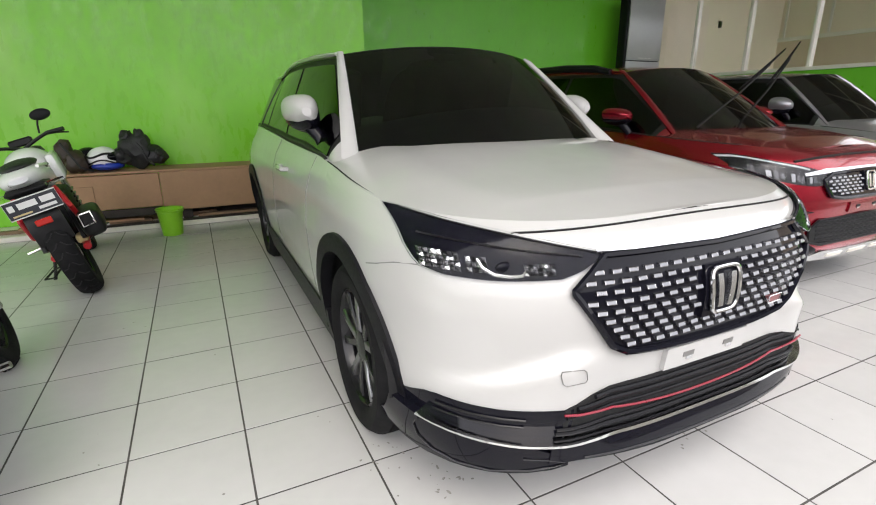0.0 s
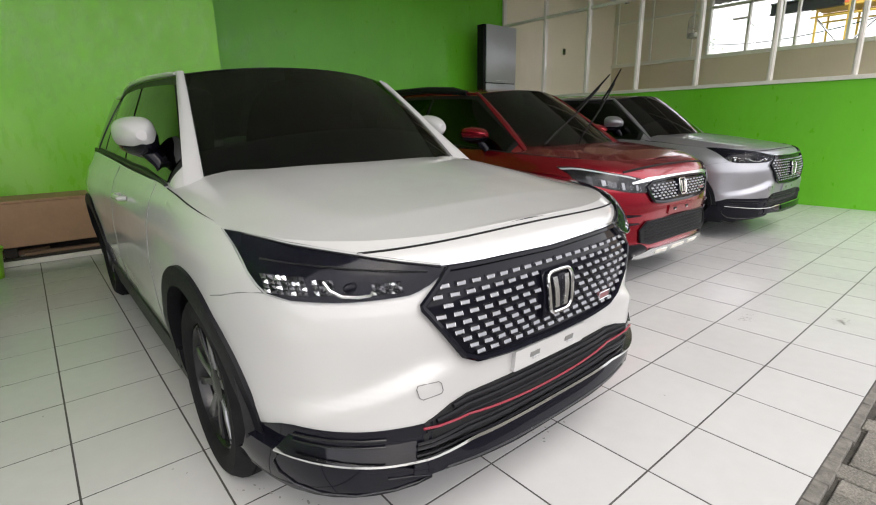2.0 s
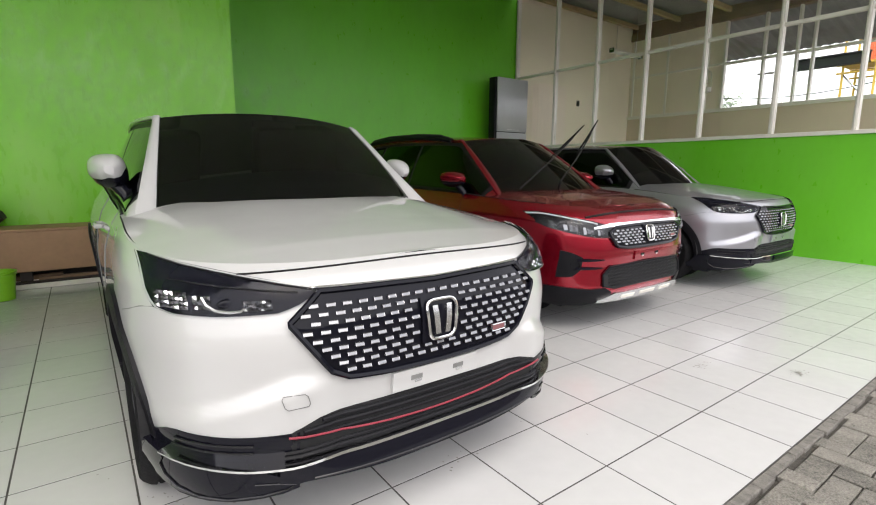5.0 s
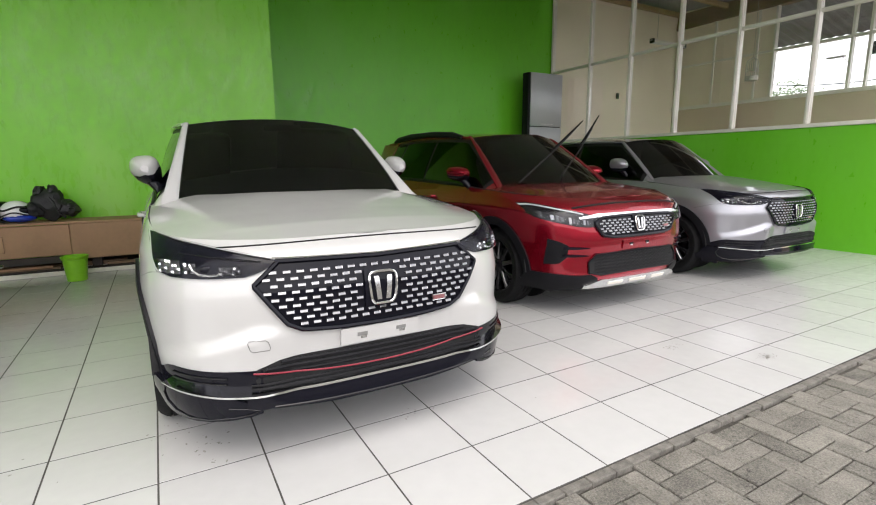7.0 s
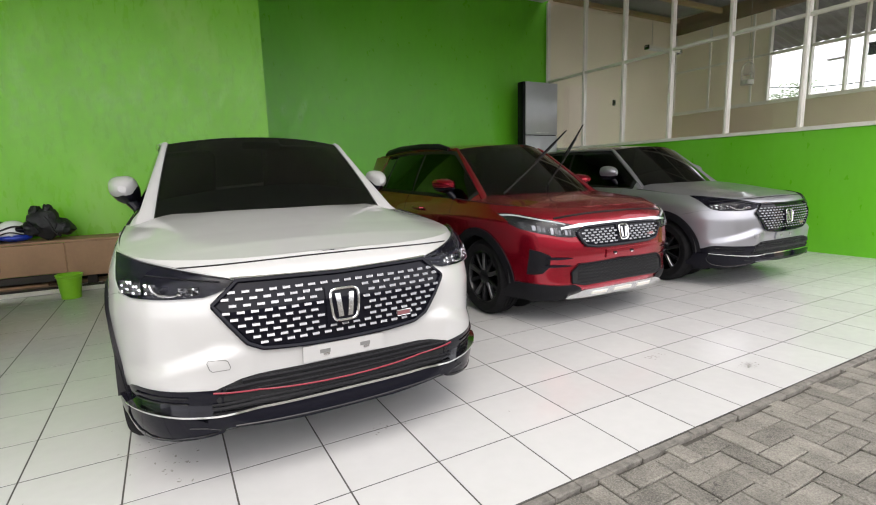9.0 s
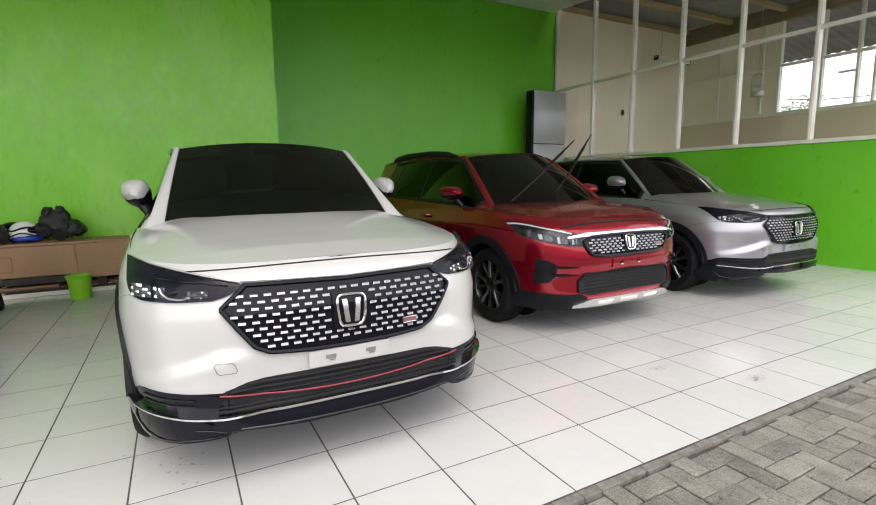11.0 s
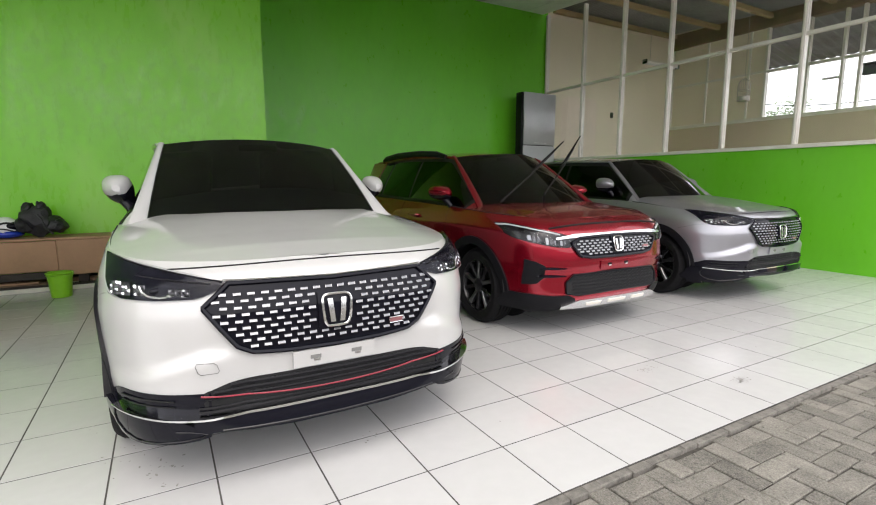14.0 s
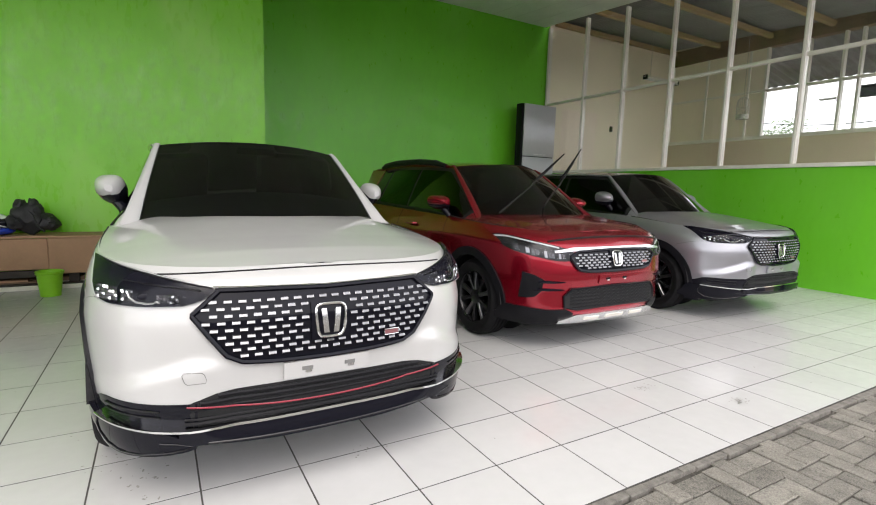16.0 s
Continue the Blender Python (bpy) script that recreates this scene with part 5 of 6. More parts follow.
# twin tube lamp under the next room's roof
tl = empty("tube_lamp", "unlit twin fluorescent batten lamp under the roof", "lamp", pose(11.07, 7.22, 4.095))
part("batten", box((0, -0.05, 0.0), (1.25, 0.05, 0.05), 0.01), M_FRAME, tl)
for y in (-0.045, 0.045):
    part("tube", tube([(0.03, y, -0.025), (1.22, y, -0.025)], 0.014, 10), M_WHITEP, tl)
for x in (0.02, 1.23):
    part("end_cap", box((x - 0.02, -0.06, -0.04), (x + 0.02, 0.06, 0.06), 0.006), M_BLACK, tl)
for x in (0.2, 1.05):
    part("hanger", tube([(x, 0, 0.05), (x, 0, 1.10)], 0.005, 5), M_BIRD, tl)

# bird cage
cg = empty("bird_cage", "small hanging round bird cage of thin bars", "cage", pose(12.3, 5.50, 3.03))
part("tray", spin([(0.001, 0.0), (0.125, 0.0), (0.13, 0.03), (0.13, 0.10), (0.12, 0.10), (0.12, 0.03), (0.001, 0.03)], "z", 24), M_BIRD, cg, "", True)
for k in range(20):
    a = 2 * math.pi * k / 20
    part("bar", tube([(0.125 * math.cos(a), 0.125 * math.sin(a), 0.06), (0.125 * math.cos(a), 0.125 * math.sin(a), 0.36), (0.10 * math.cos(a), 0.10 * math.sin(a), 0.44), (0.02 * math.cos(a), 0.02 * math.sin(a), 0.50)], 0.0035, 4), M_BIRD, cg)
part("band", tube([(0.127 * math.cos(t), 0.127 * math.sin(t), 0.24) for t in steps(0, 6.02, 24)], 0.005, 5, True), M_BIRD, cg)
part("perch", tube([(-0.12, 0, 0.2), (0.12, 0, 0.2)], 0.007, 6), M_PURLIN, cg)
part("hook", tube([(0, 0, 0.49), (0, 0, 0.56), (0.015, 0, 0.59), (0, 0, 0.62), (0, 0, 2.05)], 0.005, 5), M_BIRD, cg)

# ---- beyond the far window ----
tower = empty("scaffold", "yellow scaffold platform with orange sheeting outside", "scaffold", pose(25.0, 3.3, -0.115))
for x in (0, 1.6):
    for y in (0.0, 1.1, 2.2, 3.2):
        part("standard", tube([(x, y, 0), (x, y, 7.6)], 0.045, 8), M_YELLOW if y > 2 else M_SATIN, tower)
for z in (5.15, 5.45):
    for x in (0, 1.6):
        part("ledger", tube([(x, -0.2, z), (x, 3.4, z)], 0.04, 8), M_YELLOW, tower)
for k in range(8):
    part("deck_board", box((0.0 + k * 0.2, -0.2, 5.49), (0.17 + k * 0.2, 3.4, 5.53)), M_YELLOW, tower)
for y0, y1 in ((0.0, 1.1), (2.2, 1.1), (2.2, 3.2)):
    part("brace", tube([(0, y0, 3.9), (0, y1, 5.1)], 0.035, 8), M_SATIN, tower)
part("sheeting", box((1.7, 0.2, 5.55), (1.76, 2.9, 7.7), 0.01), M_ORANGE, tower, "orange-red sheeting")
beam = empty("steel_beam", "dark steel beam lying out from the scaffold", "beam", pose(24.6, 5.6, 5.28))
part("flange", box((-0.15, 0.0, 0.0), (0.15, 2.4, 0.05)), M_CLAD, beam)
part("flange", box((-0.15, 0.0, 0.38), (0.15, 2.4, 0.43)), M_CLAD, beam)
part("web", box((-0.03, 0.0, 0.05), (0.03, 2.4, 0.38)), M_CLAD, beam)
sl = empty("street_lamp", "grey street lamp on a curved mast outside", "lamp", pose(26.0, 8.9, -0.115))
part("mast", tube([(0, 0, 0), (0, 0, 4.6), (0, 0.1, 5.3), (0, 0.5, 5.75)], [0.08, 0.06, 0.05, 0.04], 10), M_SATIN, sl, "", True)
part("lamp_head", box((-0.12, 0.35, 5.68), (0.12, 1.05, 5.84), 0.05, seg=2), M_SATIN, sl, "", True)
cb = empty("cable", "sagging black overhead cable outside", "cable", pose(26, 0, 0))
part("line", tube([(0, 13.5 - i * 0.85, 5.2 - 0.9 * math.sin(math.pi * min(1, i / 13)) ** 0.8 + 0.03 * i) for i in range(17)], 0.022, 5), M_CLAD, cb)


def make_tree(m, height, label, seed):
    rng = random.Random(seed)
    t = empty("tree", label, "tree", m, "trees outside")
    bm = bmesh.new()
    add_tube(bm, [(0, 0, 0), (0.1, 0.05, height * 0.3), (0.0, 0.1, height * 0.6), (0.1, 0, height * 0.9)], [0.22, 0.17, 0.11, 0.04], 8)
    tips = []
    for k in range(11):
        z = height * rng.uniform(0.4, 0.85)
        a = rng.uniform(0, 6.28)
        r = (height - z) * 0.5 + 0.5
        p = Vector((math.cos(a) * r, math.sin(a) * r, z + r * 0.5))
        add_tube(bm, [(0.05, 0.05, z), p * 0.5 + Vector((0, 0, z * 0.5)), p], [0.06, 0.04, 0.015], 5)
        tips.append(p)
    part("trunk", bm, M_BARK, t, "", True)
    vs, fs = [], []
    for p in tips + [Vector((0.1, 0, height))]:
        for k in range(150):
            c = p + Vector((rng.gauss(0, 0.45), rng.gauss(0, 0.45), rng.gauss(0, 0.32)))
            u = Vector((rng.gauss(0, 1), rng.gauss(0, 1), rng.gauss(0, 0.6))).normalized() * 0.13
            w = u.orthogonal().normalized() * 0.06
            q = len(vs)
            vs += [c - u, c + w, c + u, c - w]
            fs.append((q, q + 1, q + 2, q + 3))
    me = bpy.data.meshes.new("crown")
    me.from_pydata(vs, [], fs)
    me.materials.append(M_LEAF)
    cr = tagged(new("crown", me), "loose crown of small leaves with haze put into their colour")
    cr.parent = t


make_tree(pose(36, 15.8, -0.115), 5.9, "hazy green tree seen through the far window", 3)
make_tree(pose(38, 18.8, -0.115), 5.2, "low hazy tree seen through the far window", 5)

# ---- motorcycles ----
def make_motorcycle(m, label):
    """Rear wheel touches the ground at the origin; it points along +y."""
    b = empty("motorcycle", label, "motorcycle", m, "motorcycles by the wall")

    def wheel(y, r, w, name):
        at = pose(0, y, r)
        k = part(name, spin([(0.02, -0.05), (0.05, -0.05), (0.05, 0.05), (0.02, 0.05)], "x", 16), M_SATIN, b, "black tyre on a dark rim", True, at)
        prof = [(r - 0.10, -w * 0.42), (r - 0.06, -w / 2), (r - 0.025, -w * 0.46), (r - 0.006, -w * 0.25), (r, 0), (r - 0.006, w * 0.25), (r - 0.025, w * 0.46), (r - 0.06, w / 2), (r - 0.10, w * 0.42), (r - 0.105, 0), (r - 0.10, -w * 0.42)]
        part("tyre", spin(prof, "x", 48), M_RUBBER, k, "", True)
        bm = bmesh.new()
        for i in range(26):
            a = 2 * math.pi * i / 26
            for sg in (-1, 1):
                add_tube(bm, [Vector((sg * w * f, math.cos(a + d) * (r + 0.001 - e), math.sin(a + d) * (r + 0.001 - e))) for f, d, e in ((0.06, 0.0, 0.0), (0.22, 0.10, 0.004), (0.40, 0.13, 0.018))], 0.0045, 4)
        tagged(part("tread_groove", bm, M_DARK, k), "worn tread grooves", kind="stuff")
        part("rim", spin([(r - 0.10, -w * 0.36), (r - 0.115, -w * 0.3), (r - 0.115, w * 0.3), (r - 0.10, w * 0.36)], "x", 40), M_RIM, k, "", True)
        for i in range(5):
            a = 2 * math.pi * i / 5
            part("spoke", tube([(0, math.cos(a) * 0.04, math.sin(a) * 0.04), (0, math.cos(a) * (r - 0.11), math.sin(a) * (r - 0.11))], [0.022, 0.013], 6), M_RIM, k)

    wheel(0.0, 0.305, 0.145, "rear_wheel")
    wheel(1.32, 0.300, 0.105, "front_wheel")
    # mudguard tongue, light, plate
    bm = bmesh.new()
    add_patch(bm, lambda u, v, o: Vector(((v - 0.5) * (0.19 - 0.05 * u + 0.03 * math.sin(u * 3)), -0.20 + 0.10 * u - 0.06 * (v - 0.5) ** 2 * 4 * 0.3 - 0.05 * math.sin(u * 3.1), 0.44 + 0.36 * u - o * 0.3)) - Vector((0, o, 0)), steps(0, 1, 8), steps(0, 1, 6), 0.006, 0.02)
    part("mudguard", bm, M_BLACK, b, "black plastic mudguard", True)
    part("rear_reflector", box((-0.045, -0.275, 0.575), (0.045, -0.255, 0.615), 0.006), M_REDLENS, b, "red reflector")
    pl = part("number_plate", box((-0.14, -0.265, 0.655), (0.14, -0.257, 0.765), 0.004), M_PLATE, b, "black number plate with pale bars")
    part("plate_rim", tube([(-0.14, -0.266, 0.655), (0.14, -0.266, 0.655), (0.14, -0.266, 0.765), (-0.14, -0.266, 0.765)], 0.004, 5, True), M_PRINT, pl)
    for x0, x1 in ((-0.125, -0.095), (-0.075, 0.025), (0.045, 0.12)):
        part("plate_bar", box((x0, -0.2685, 0.705), (x1, -0.2655, 0.742)), M_PRINT, pl)
    part("plate_bar", box((0.02, -0.2685, 0.672), (0.115, -0.2655, 0.690)), M_PRINT, pl)
    part("plate_bar", box((-0.12, -0.2685, 0.668), (-0.02, -0.2655, 0.678)), M_GOLD, pl)
    # tail and seat
    bm = bmesh.new()
    rings = []
    for y, w, z, h in ((-0.22, 0.05, 0.86, 0.02), (-0.16, 0.10, 0.86, 0.05), (0.0, 0.135, 0.85, 0.075), (0.2, 0.15, 0.82, 0.09), (0.42, 0.13, 0.78, 0.09)):
        rings.append([bm.verts.new((w * math.copysign(abs(math.cos(t)) ** 0.7, math.cos(t)), y, z + h * math.sin(t))) for t in steps(0, 2 * math.pi * 15 / 16, 15)])
    for A, B in zip(rings, rings[1:]):
        for i in range(16):
            bm.faces.new((A[i], A[(i + 1) % 16], B[(i + 1) % 16], B[i]))
    bm.faces.new(rings[0])
    bm.faces.new(rings[-1])
    part("tail_cowl", bm, M_WHITEP, b, "white tail fairing", True)
    bm = bmesh.new()
    add_blob(bm, (0, 0.12, 0.925), (0.11, 0.26, 0.035), 0.02, 3, 3)
    part("seat", bm, M_CLOTH, b, "black seat", True)
    part("tail_lamp", box((-0.06, -0.235, 0.835), (0.06, -0.20, 0.868), 0.012, seg=2), M_LENS, b, "clear tail lamp", True)
    part("tail_underside", box((-0.12, -0.18, 0.765), (0.12, 0.10, 0.815), 0.02), M_BLACK, b)
    for sg in (-1, 1):
        part("grab_bar", tube([(sg * 0.13, 0.20, 0.86), (sg * 0.155, 0.0, 0.89), (sg * 0.12, -0.17, 0.905)], 0.011, 8), M_WHITEP, b, "", True)
        part("frame_tube", tube([(sg * 0.115, 0.05, 0.74), (sg * 0.145, -0.02, 0.60), (sg * 0.15, 0.10, 0.46), (sg * 0.13, 0.36, 0.40)], 0.017, 8), M_REDP, b, "red frame tube", True)
        part("tank_wing", box((sg * 0.15 - 0.03, 0.45, 0.72), (sg * 0.15 + 0.03, 0.92, 0.92), 0.028, seg=2), M_WHITEP, b, "white tank shroud", True)
        part("shock", tube([(sg * 0.12, 0.02, 0.36), (sg * 0.12, 0.16, 0.68)], 0.022, 8), M_BLACK, b)
        part("footrest", tube([(sg * 0.12, 0.36, 0.34), (sg * 0.27, 0.34, 0.335)], 0.013, 8), M_SATIN, b)
        part("fork_leg", tube([(sg * 0.10, 1.30, 0.30), (sg * 0.10, 1.04, 0.92)], [0.026, 0.022], 10), M_SATIN, b, "", True)
        h = part("handlebar", tube([(0.0, 0.94, 0.98), (sg * 0.10, 0.93, 1.02), (sg * 0.20, 0.86, 1.05), (sg * 0.31, 0.80, 1.045)], [0.013, 0.013, 0.013, 0.018], 8), M_BLACK, b, "", True)
        part("lever", tube([(sg * 0.18, 0.92, 1.04), (sg * 0.26, 0.89, 1.03), (sg * 0.33, 0.86, 1.01)], 0.006, 6), M_BLACK, h)
        part("mirror_stem", tube([(sg * 0.15, 0.88, 1.06), (sg * 0.17, 0.87, 1.12), (sg * 0.19, 0.86, 1.16)], 0.007, 6), M_BLACK, h)
        bm = bmesh.new()
        add_blob(bm, (sg * 0.22, 0.86, 1.185), (0.070, 0.018, 0.042), 0.03, 2, 3)
        part("mirror", bm, M_CLAD, h, "black mirror housing", True)
        part("indicator", tube([(sg * 0.11, -0.20, 0.795), (sg * 0.17, -0.21, 0.795), (sg * 0.21, -0.21, 0.795)], [0.008, 0.014, 0.012], 8), M_LENS, b)
    bm = bmesh.new()
    add_blob(bm, (0, 0.68, 0.88), (0.15, 0.24, 0.12), 0.03, 2, 3)
    part("tank", bm, M_WHITEP, b, "white fuel tank", True)
    part("engine", box((-0.14, 0.40, 0.25), (0.14, 0.92, 0.66), 0.05, seg=2), M_CLAD, b, "dark engine block", True)
    for z in (0.48, 0.52, 0.56, 0.60):
        part("cooling_fin", box((-0.155, 0.62, z), (0.155, 0.90, z + 0.014), 0.004), M_RIM, b)
    part("swing_arm", tube([(-0.10, 0.0, 0.305), (-0.10, 0.45, 0.36)], 0.026, 8), M_REDP, b)
    part("swing_arm", tube([(0.10, 0.0, 0.305), (0.10, 0.45, 0.36)], 0.026, 8), M_REDP, b)
    part("chain", tube([(-0.085, 0.0, 0.38), (-0.085, 0.45, 0.42), (-0.085, 0.50, 0.36), (-0.085, 0.45, 0.30), (-0.085, 0.0, 0.22), (-0.085, -0.07, 0.30)], 0.010, 6, True), M_BIRD, b)
    # silencer on its right side
    ex = part("silencer", box((0.13, -0.10, 0.36), (0.27, 0.30, 0.54), 0.045, seg=3), M_BLACK, b, "stubby black silencer", True)
    part("outlet_frame", tube([(0.155, -0.112, 0.455), (0.225, -0.112, 0.455), (0.225, -0.112, 0.535), (0.155, -0.112, 0.535)], 0.009, 8, True), M_CHROME, ex, "bright outlet frame", True)
    part("outlet", box((0.16, -0.110, 0.46), (0.22, -0.098, 0.53), 0.004), M_DARK, ex)
    part("link_pipe", tube([(0.17, 0.28, 0.42), (0.16, 0.45, 0.30), (0.12, 0.70, 0.24)], 0.025, 8), M_SATIN, ex, "", True)
    part("brake_caliper", box((0.06, 0.03, 0.33), (0.13, 0.13, 0.39), 0.012), M_GOLD, b)
    part("side_stand", tube([(-0.13, 0.50, 0.30), (-0.22, 0.42, 0.10), (-0.27, 0.38, 0.012)], 0.012, 8), M_BLACK, b)
    part("stand_loop", tube([(-0.12, 0.30, 0.18), (-0.20, 0.20, 0.14), (-0.26, 0.26, 0.14), (-0.20, 0.34, 0.16)], 0.008, 6, True), M_BLACK, b)
    bm = bmesh.new()
    add_patch(bm, lambda u, v, o: Vector(((v - 0.5) * 0.14, 1.32 - math.cos(u) * (0.325 + o - 0.1 * (v - 0.5) ** 2), 0.30 + math.sin(u) * (0.325 + o - 0.1 * (v - 0.5) ** 2))), steps(0.5, 2.3, 10), steps(0, 1, 4), 0.006, 0.012)
    part("front_mudguard", bm, M_BLACK, b, "", True)
    part("head_lamp", box((-0.11, 1.02, 0.80), (0.11, 1.16, 0.98), 0.05, seg=2), M_BLACK, b, "", True)
    part("instrument", box((-0.08, 0.98, 1.00), (0.08, 1.04, 1.06), 0.012), M_BLACK, b)
    return b


bike = make_motorcycle(pose(-0.80, 4.05, -0.006, 0, -17, 9), "white and red naked motorcycle leaning on its side stand")
second = copy_thing(bike, pose(-0.80, 1.66, -0.006, 0, -17, 9))
tagged(second, "dark motorcycle leaning on its stand near the wall")

# scuff marks and specks on the tiles
rngs = random.Random(9)
for cx, cy, k, sx, sy in ((0.46, 1.55, 26, 0.07, 0.16), (0.60, 1.28, 26, 0.05, 0.14), (3.44, 0.97, 34, 0.05, 0.022), (3.79, 0.56, 34, 0.05, 0.022), (1.5, 1.07, 9, 0.06, 0.03), (-0.55, 3.2, 4, 0.10, 0.05), (-0.3, 2.5, 5, 0.3, 0.3), (2.6, 0.9, 6, 0.6, 0.3), (4.6, 1.1, 8, 0.8, 0.4), (-0.2, 1.4, 8, 0.3, 0.3)):
    bm = bmesh.new()
    for i in range(k):
        x, y = cx + rngs.gauss(0, sx), cy + rngs.gauss(0, sy)
        r, st, a = rngs.uniform(0.0015, 0.006), rngs.uniform(0.6, 2.6), rngs.uniform(0, 3.14)
        ring = []
        for j in range(8):
            t = 2 * math.pi * j / 8
            u, v = r * math.cos(t) * rngs.uniform(0.6, 1.3), r * st * math.sin(t) * rngs.uniform(0.6, 1.3)
            ring.append(bm.verts.new((x + u * math.cos(a) - v * math.sin(a), y + u * math.sin(a) + v * math.cos(a), 0.0016)))
        bm.faces.new(ring)
    tagged(part("dirt_mark", bm, M_SCUFF), "dry dark dirt specks on the tiles", "dirt", kind="stuff")

# ---- floor tiles ----
floor = tagged(part("floor", box((-7.9, YF, -0.11), (XR, YB, -0.0010)), M_GROUT), "white square glazed floor tiles with dark joints", "floor", kind="structure")


def tile_mesh(w, h, t, bev, material, name):
    """A block with chamfered top edges, on its origin corner."""
    bm = bmesh.new()
    b = bev
    lo = [bm.verts.new(p) for p in ((0, 0, -t), (w, 0, -t), (w, h, -t), (0, h, -t))]
    mid = [bm.verts.new(p) for p in ((0, 0, -b), (w, 0, -b), (w, h, -b), (0, h, -b))]
    top = [bm.verts.new(p) for p in ((b, b, 0), (w - b, b, 0), (w - b, h - b, 0), (b, h - b, 0))]
    for a, c in ((lo, mid), (mid, top)):
        for i in range(4):
            bm.faces.new((a[i], a[(i + 1) % 4], c[(i + 1) % 4], c[i]))
    bm.faces.new(top)
    me = bpy.data.meshes.new(name)
    bm.to_mesh(me)
    bm.free()
    me.materials.append(material)
    return me


GAP = 0.0072
me_tile = tile_mesh(PITCH - GAP, PITCH - GAP, 0.008, 0.0004, M_TILE, "tile")
rng = random.Random(4)
rest_v, rest_f = [], []
for j in range(19):
    for i in range(-19, 22):
        x, y = i * PITCH + GAP / 2, YF + j * PITCH + GAP / 2
        if x > XR - 0.05 or (i < 5 and y > 6.0):
            continue
        w = min(PITCH - GAP, XR - x)
        dz = rng.uniform(-0.0003, 0.0004)
        if -4 <= i < 15 and j < 15:
            ob = new("tile", me_tile)
            ob.parent = floor
            ob.location = (x, y, dz)
        else:
            k = len(rest_v)
            h = PITCH - GAP
            rest_v += [(x, y, -0.008), (x + w, y, -0.008), (x + w, y + h, -0.008), (x, y + h, -0.008), (x, y, dz), (x + w, y, dz), (x + w, y + h, dz), (x, y + h, dz)]
            rest_f += [(k + 4, k + 5, k + 6, k + 7), (k, k + 1, k + 5, k + 4), (k + 1, k + 2, k + 6, k + 5), (k + 2, k + 3, k + 7, k + 6), (k + 3, k, k + 4, k + 7)]
me = bpy.data.meshes.new("far_tiles")
me.from_pydata(rest_v, [], rest_f)
me.materials.append(M_TILE)
ft = tagged(new("far_tiles", me), "white glazed floor tiles", kind="stuff")
ft.parent = floor

# ---- concrete block paving ----
paving = tagged(part("pavement", box((-8, -14, -0.112), (16, YF - 0.03, -0.030)), M_JOINT), "worn grey concrete block paving in a herringbone bond", "pavement", kind="structure")
PL, PW = 0.21, 0.105
me_pav = tile_mesh(PL - 0.006, PW - 0.006, 0.05, 0.004, M_PAVER, "paver")
bm = bmesh.new()
px = -0.6
while px < 9:
    w = rng.uniform(0.08, 0.25)
    add_box(bm, (px, YF - 0.030 - rng.uniform(0, 0.014), -0.06), (px + w - 0.002, YF + 0.002, -0.004 - rng.uniform(0, 0.005)), 0.003)
    px += w
me = bpy.data.meshes.new("mortar_strip")
bm.to_mesh(me)
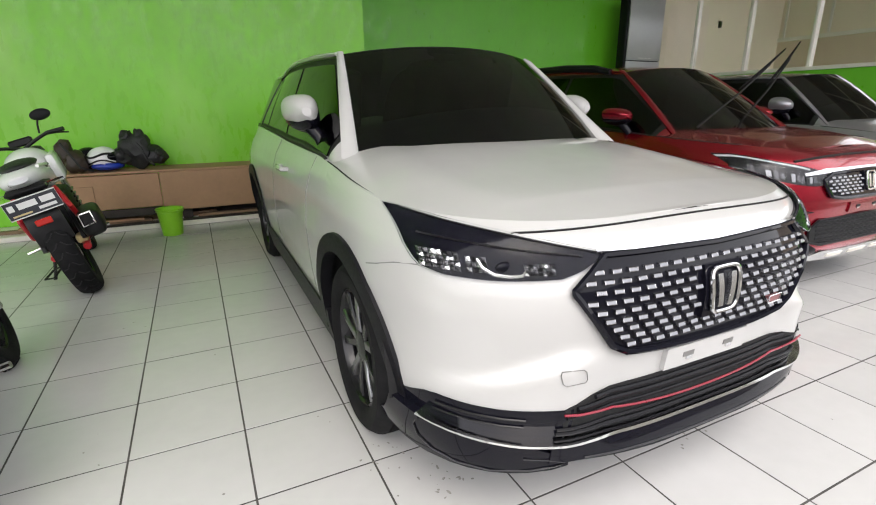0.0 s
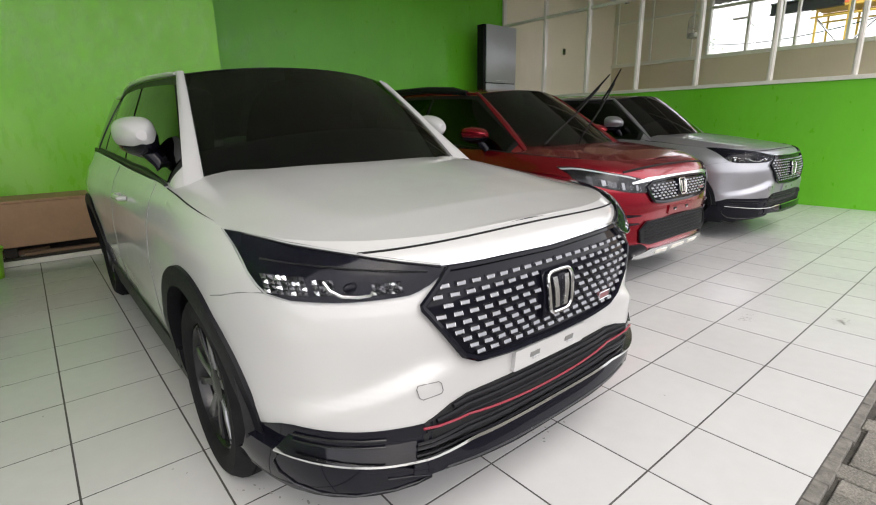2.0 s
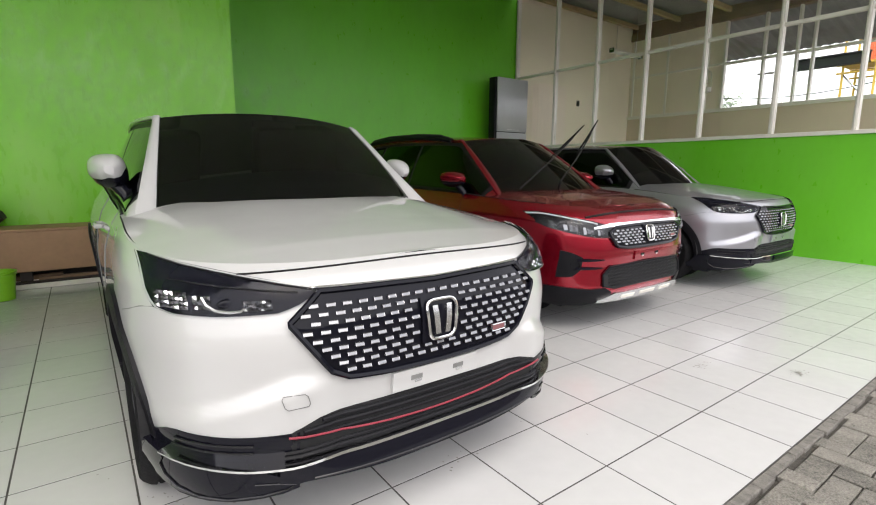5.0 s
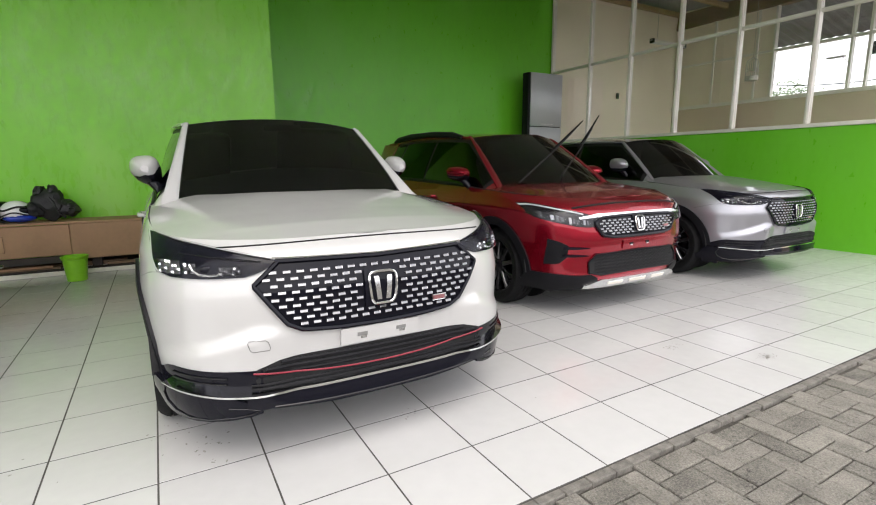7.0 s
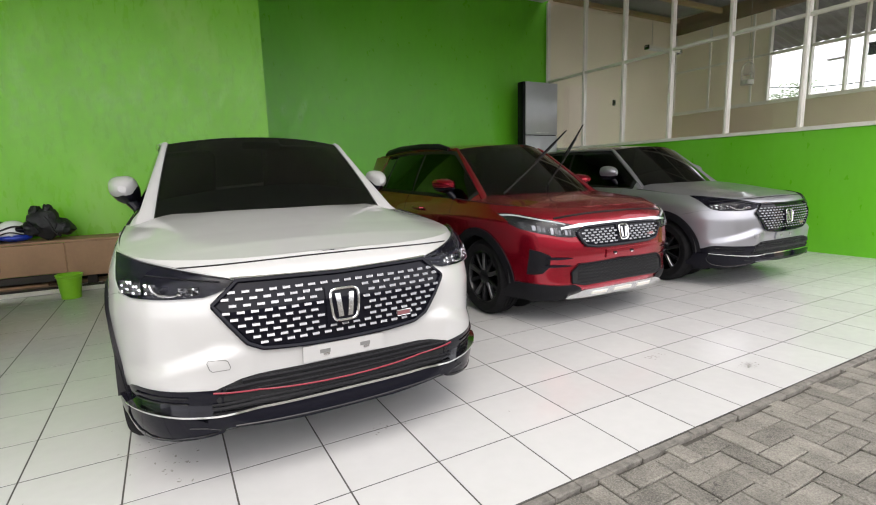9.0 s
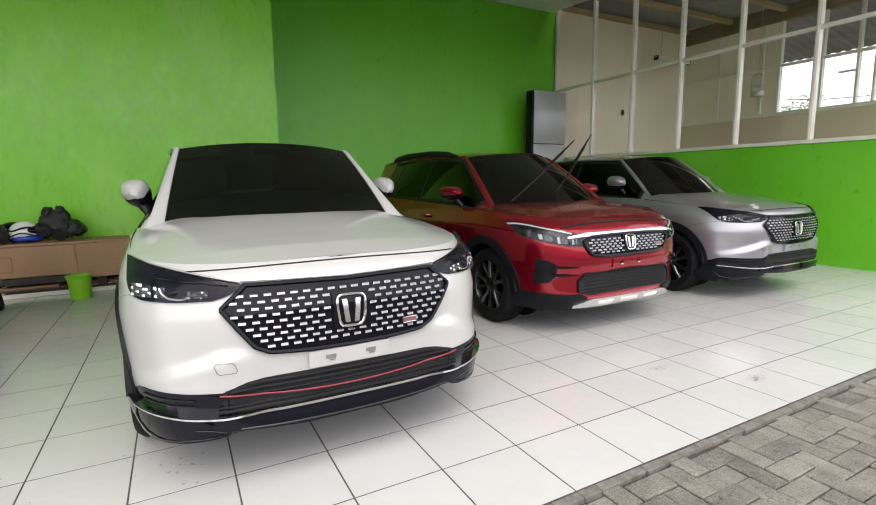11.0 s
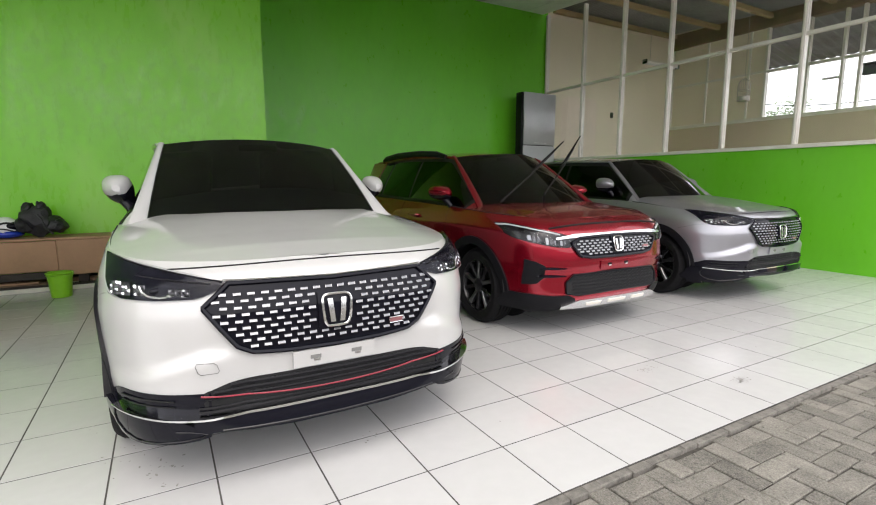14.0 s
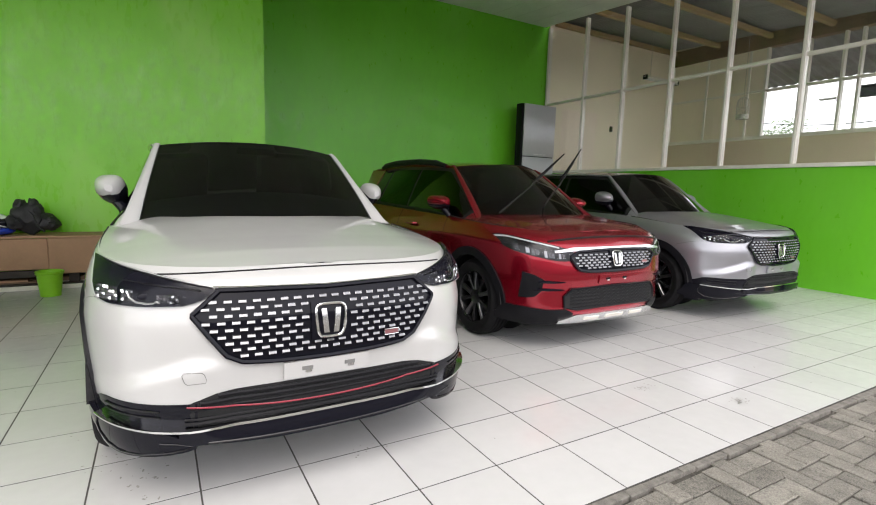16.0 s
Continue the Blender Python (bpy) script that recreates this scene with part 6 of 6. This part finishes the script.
bm.free()
me.materials.append(M_KERB)
strip = new("mortar_strip", me)
strip.parent = paving
rest_v, rest_f, near = [], [], 0
ytop = YF - 0.036
for a in range(-80, 150):
    for b in range(-80, 80):
        for flip in (0, 1):
            # herringbone: pairs of blocks step diagonally

            x0 = (a * 1 + 0) * PW
            y0 = b * PW
            k = (a - b) % 4
            if flip == 0 and k == 0:
                rot, cx, cy, lx, ly = 0, x0, y0, PL, PW
            elif flip == 1 and k == 3:
                rot, cx, cy, lx, ly = 90, x0, y0, PW, PL
            else:
                continue
            if cy + ly > ytop or cx < -3.0 or cx > 12 or cy < -6:
                if not (cy < ytop - 0.04 and cy + ly > ytop and -3 < cx < 12):
                    continue
            ly = min(ly, ytop - cy)
            dz = -0.014 + rng.uniform(-0.004, 0.004)
            full = abs(ly - (PL if rot else PW)) < 1e-6
            if full and 1.0 < cx < 6.2 and cy > -1.55 and near < 300:
                near += 1
                ob = new("paver", me_pav)
                ob.parent = paving
                ob.matrix_local = pose(cx + (PW - 0.003 if rot else 0.003), cy + 0.003, dz, rng.uniform(-0.6, 0.6), rng.uniform(-0.6, 0.6), rot)
            else:
                g, e, q = 0.003, 0.007, len(rest_v)
                p = ((cx + g, cy + g), (cx + lx - g, cy + g), (cx + lx - g, cy + ly - g), (cx + g, cy + ly - g))
                p2 = ((cx + e, cy + e), (cx + lx - e, cy + e), (cx + lx - e, cy + ly - e), (cx + e, cy + ly - e))
                rest_v += [(u, v, dz - 0.05) for u, v in p] + [(u, v, dz - 0.004) for u, v in p] + [(u, v, dz) for u, v in p2]
                for s in (0, 4):
                    rest_f += [(q + s + n, q + s + (n + 1) % 4, q + s + 4 + (n + 1) % 4, q + s + 4 + n) for n in range(4)]
                rest_f.append((q + 8, q + 9, q + 10, q + 11))
me = bpy.data.meshes.new("far_pavers")
me.from_pydata(rest_v, [], rest_f)
me.materials.append(M_PAVER)
fp = tagged(new("far_pavers", me), "grey concrete paving blocks", kind="stuff")
fp.parent = paving
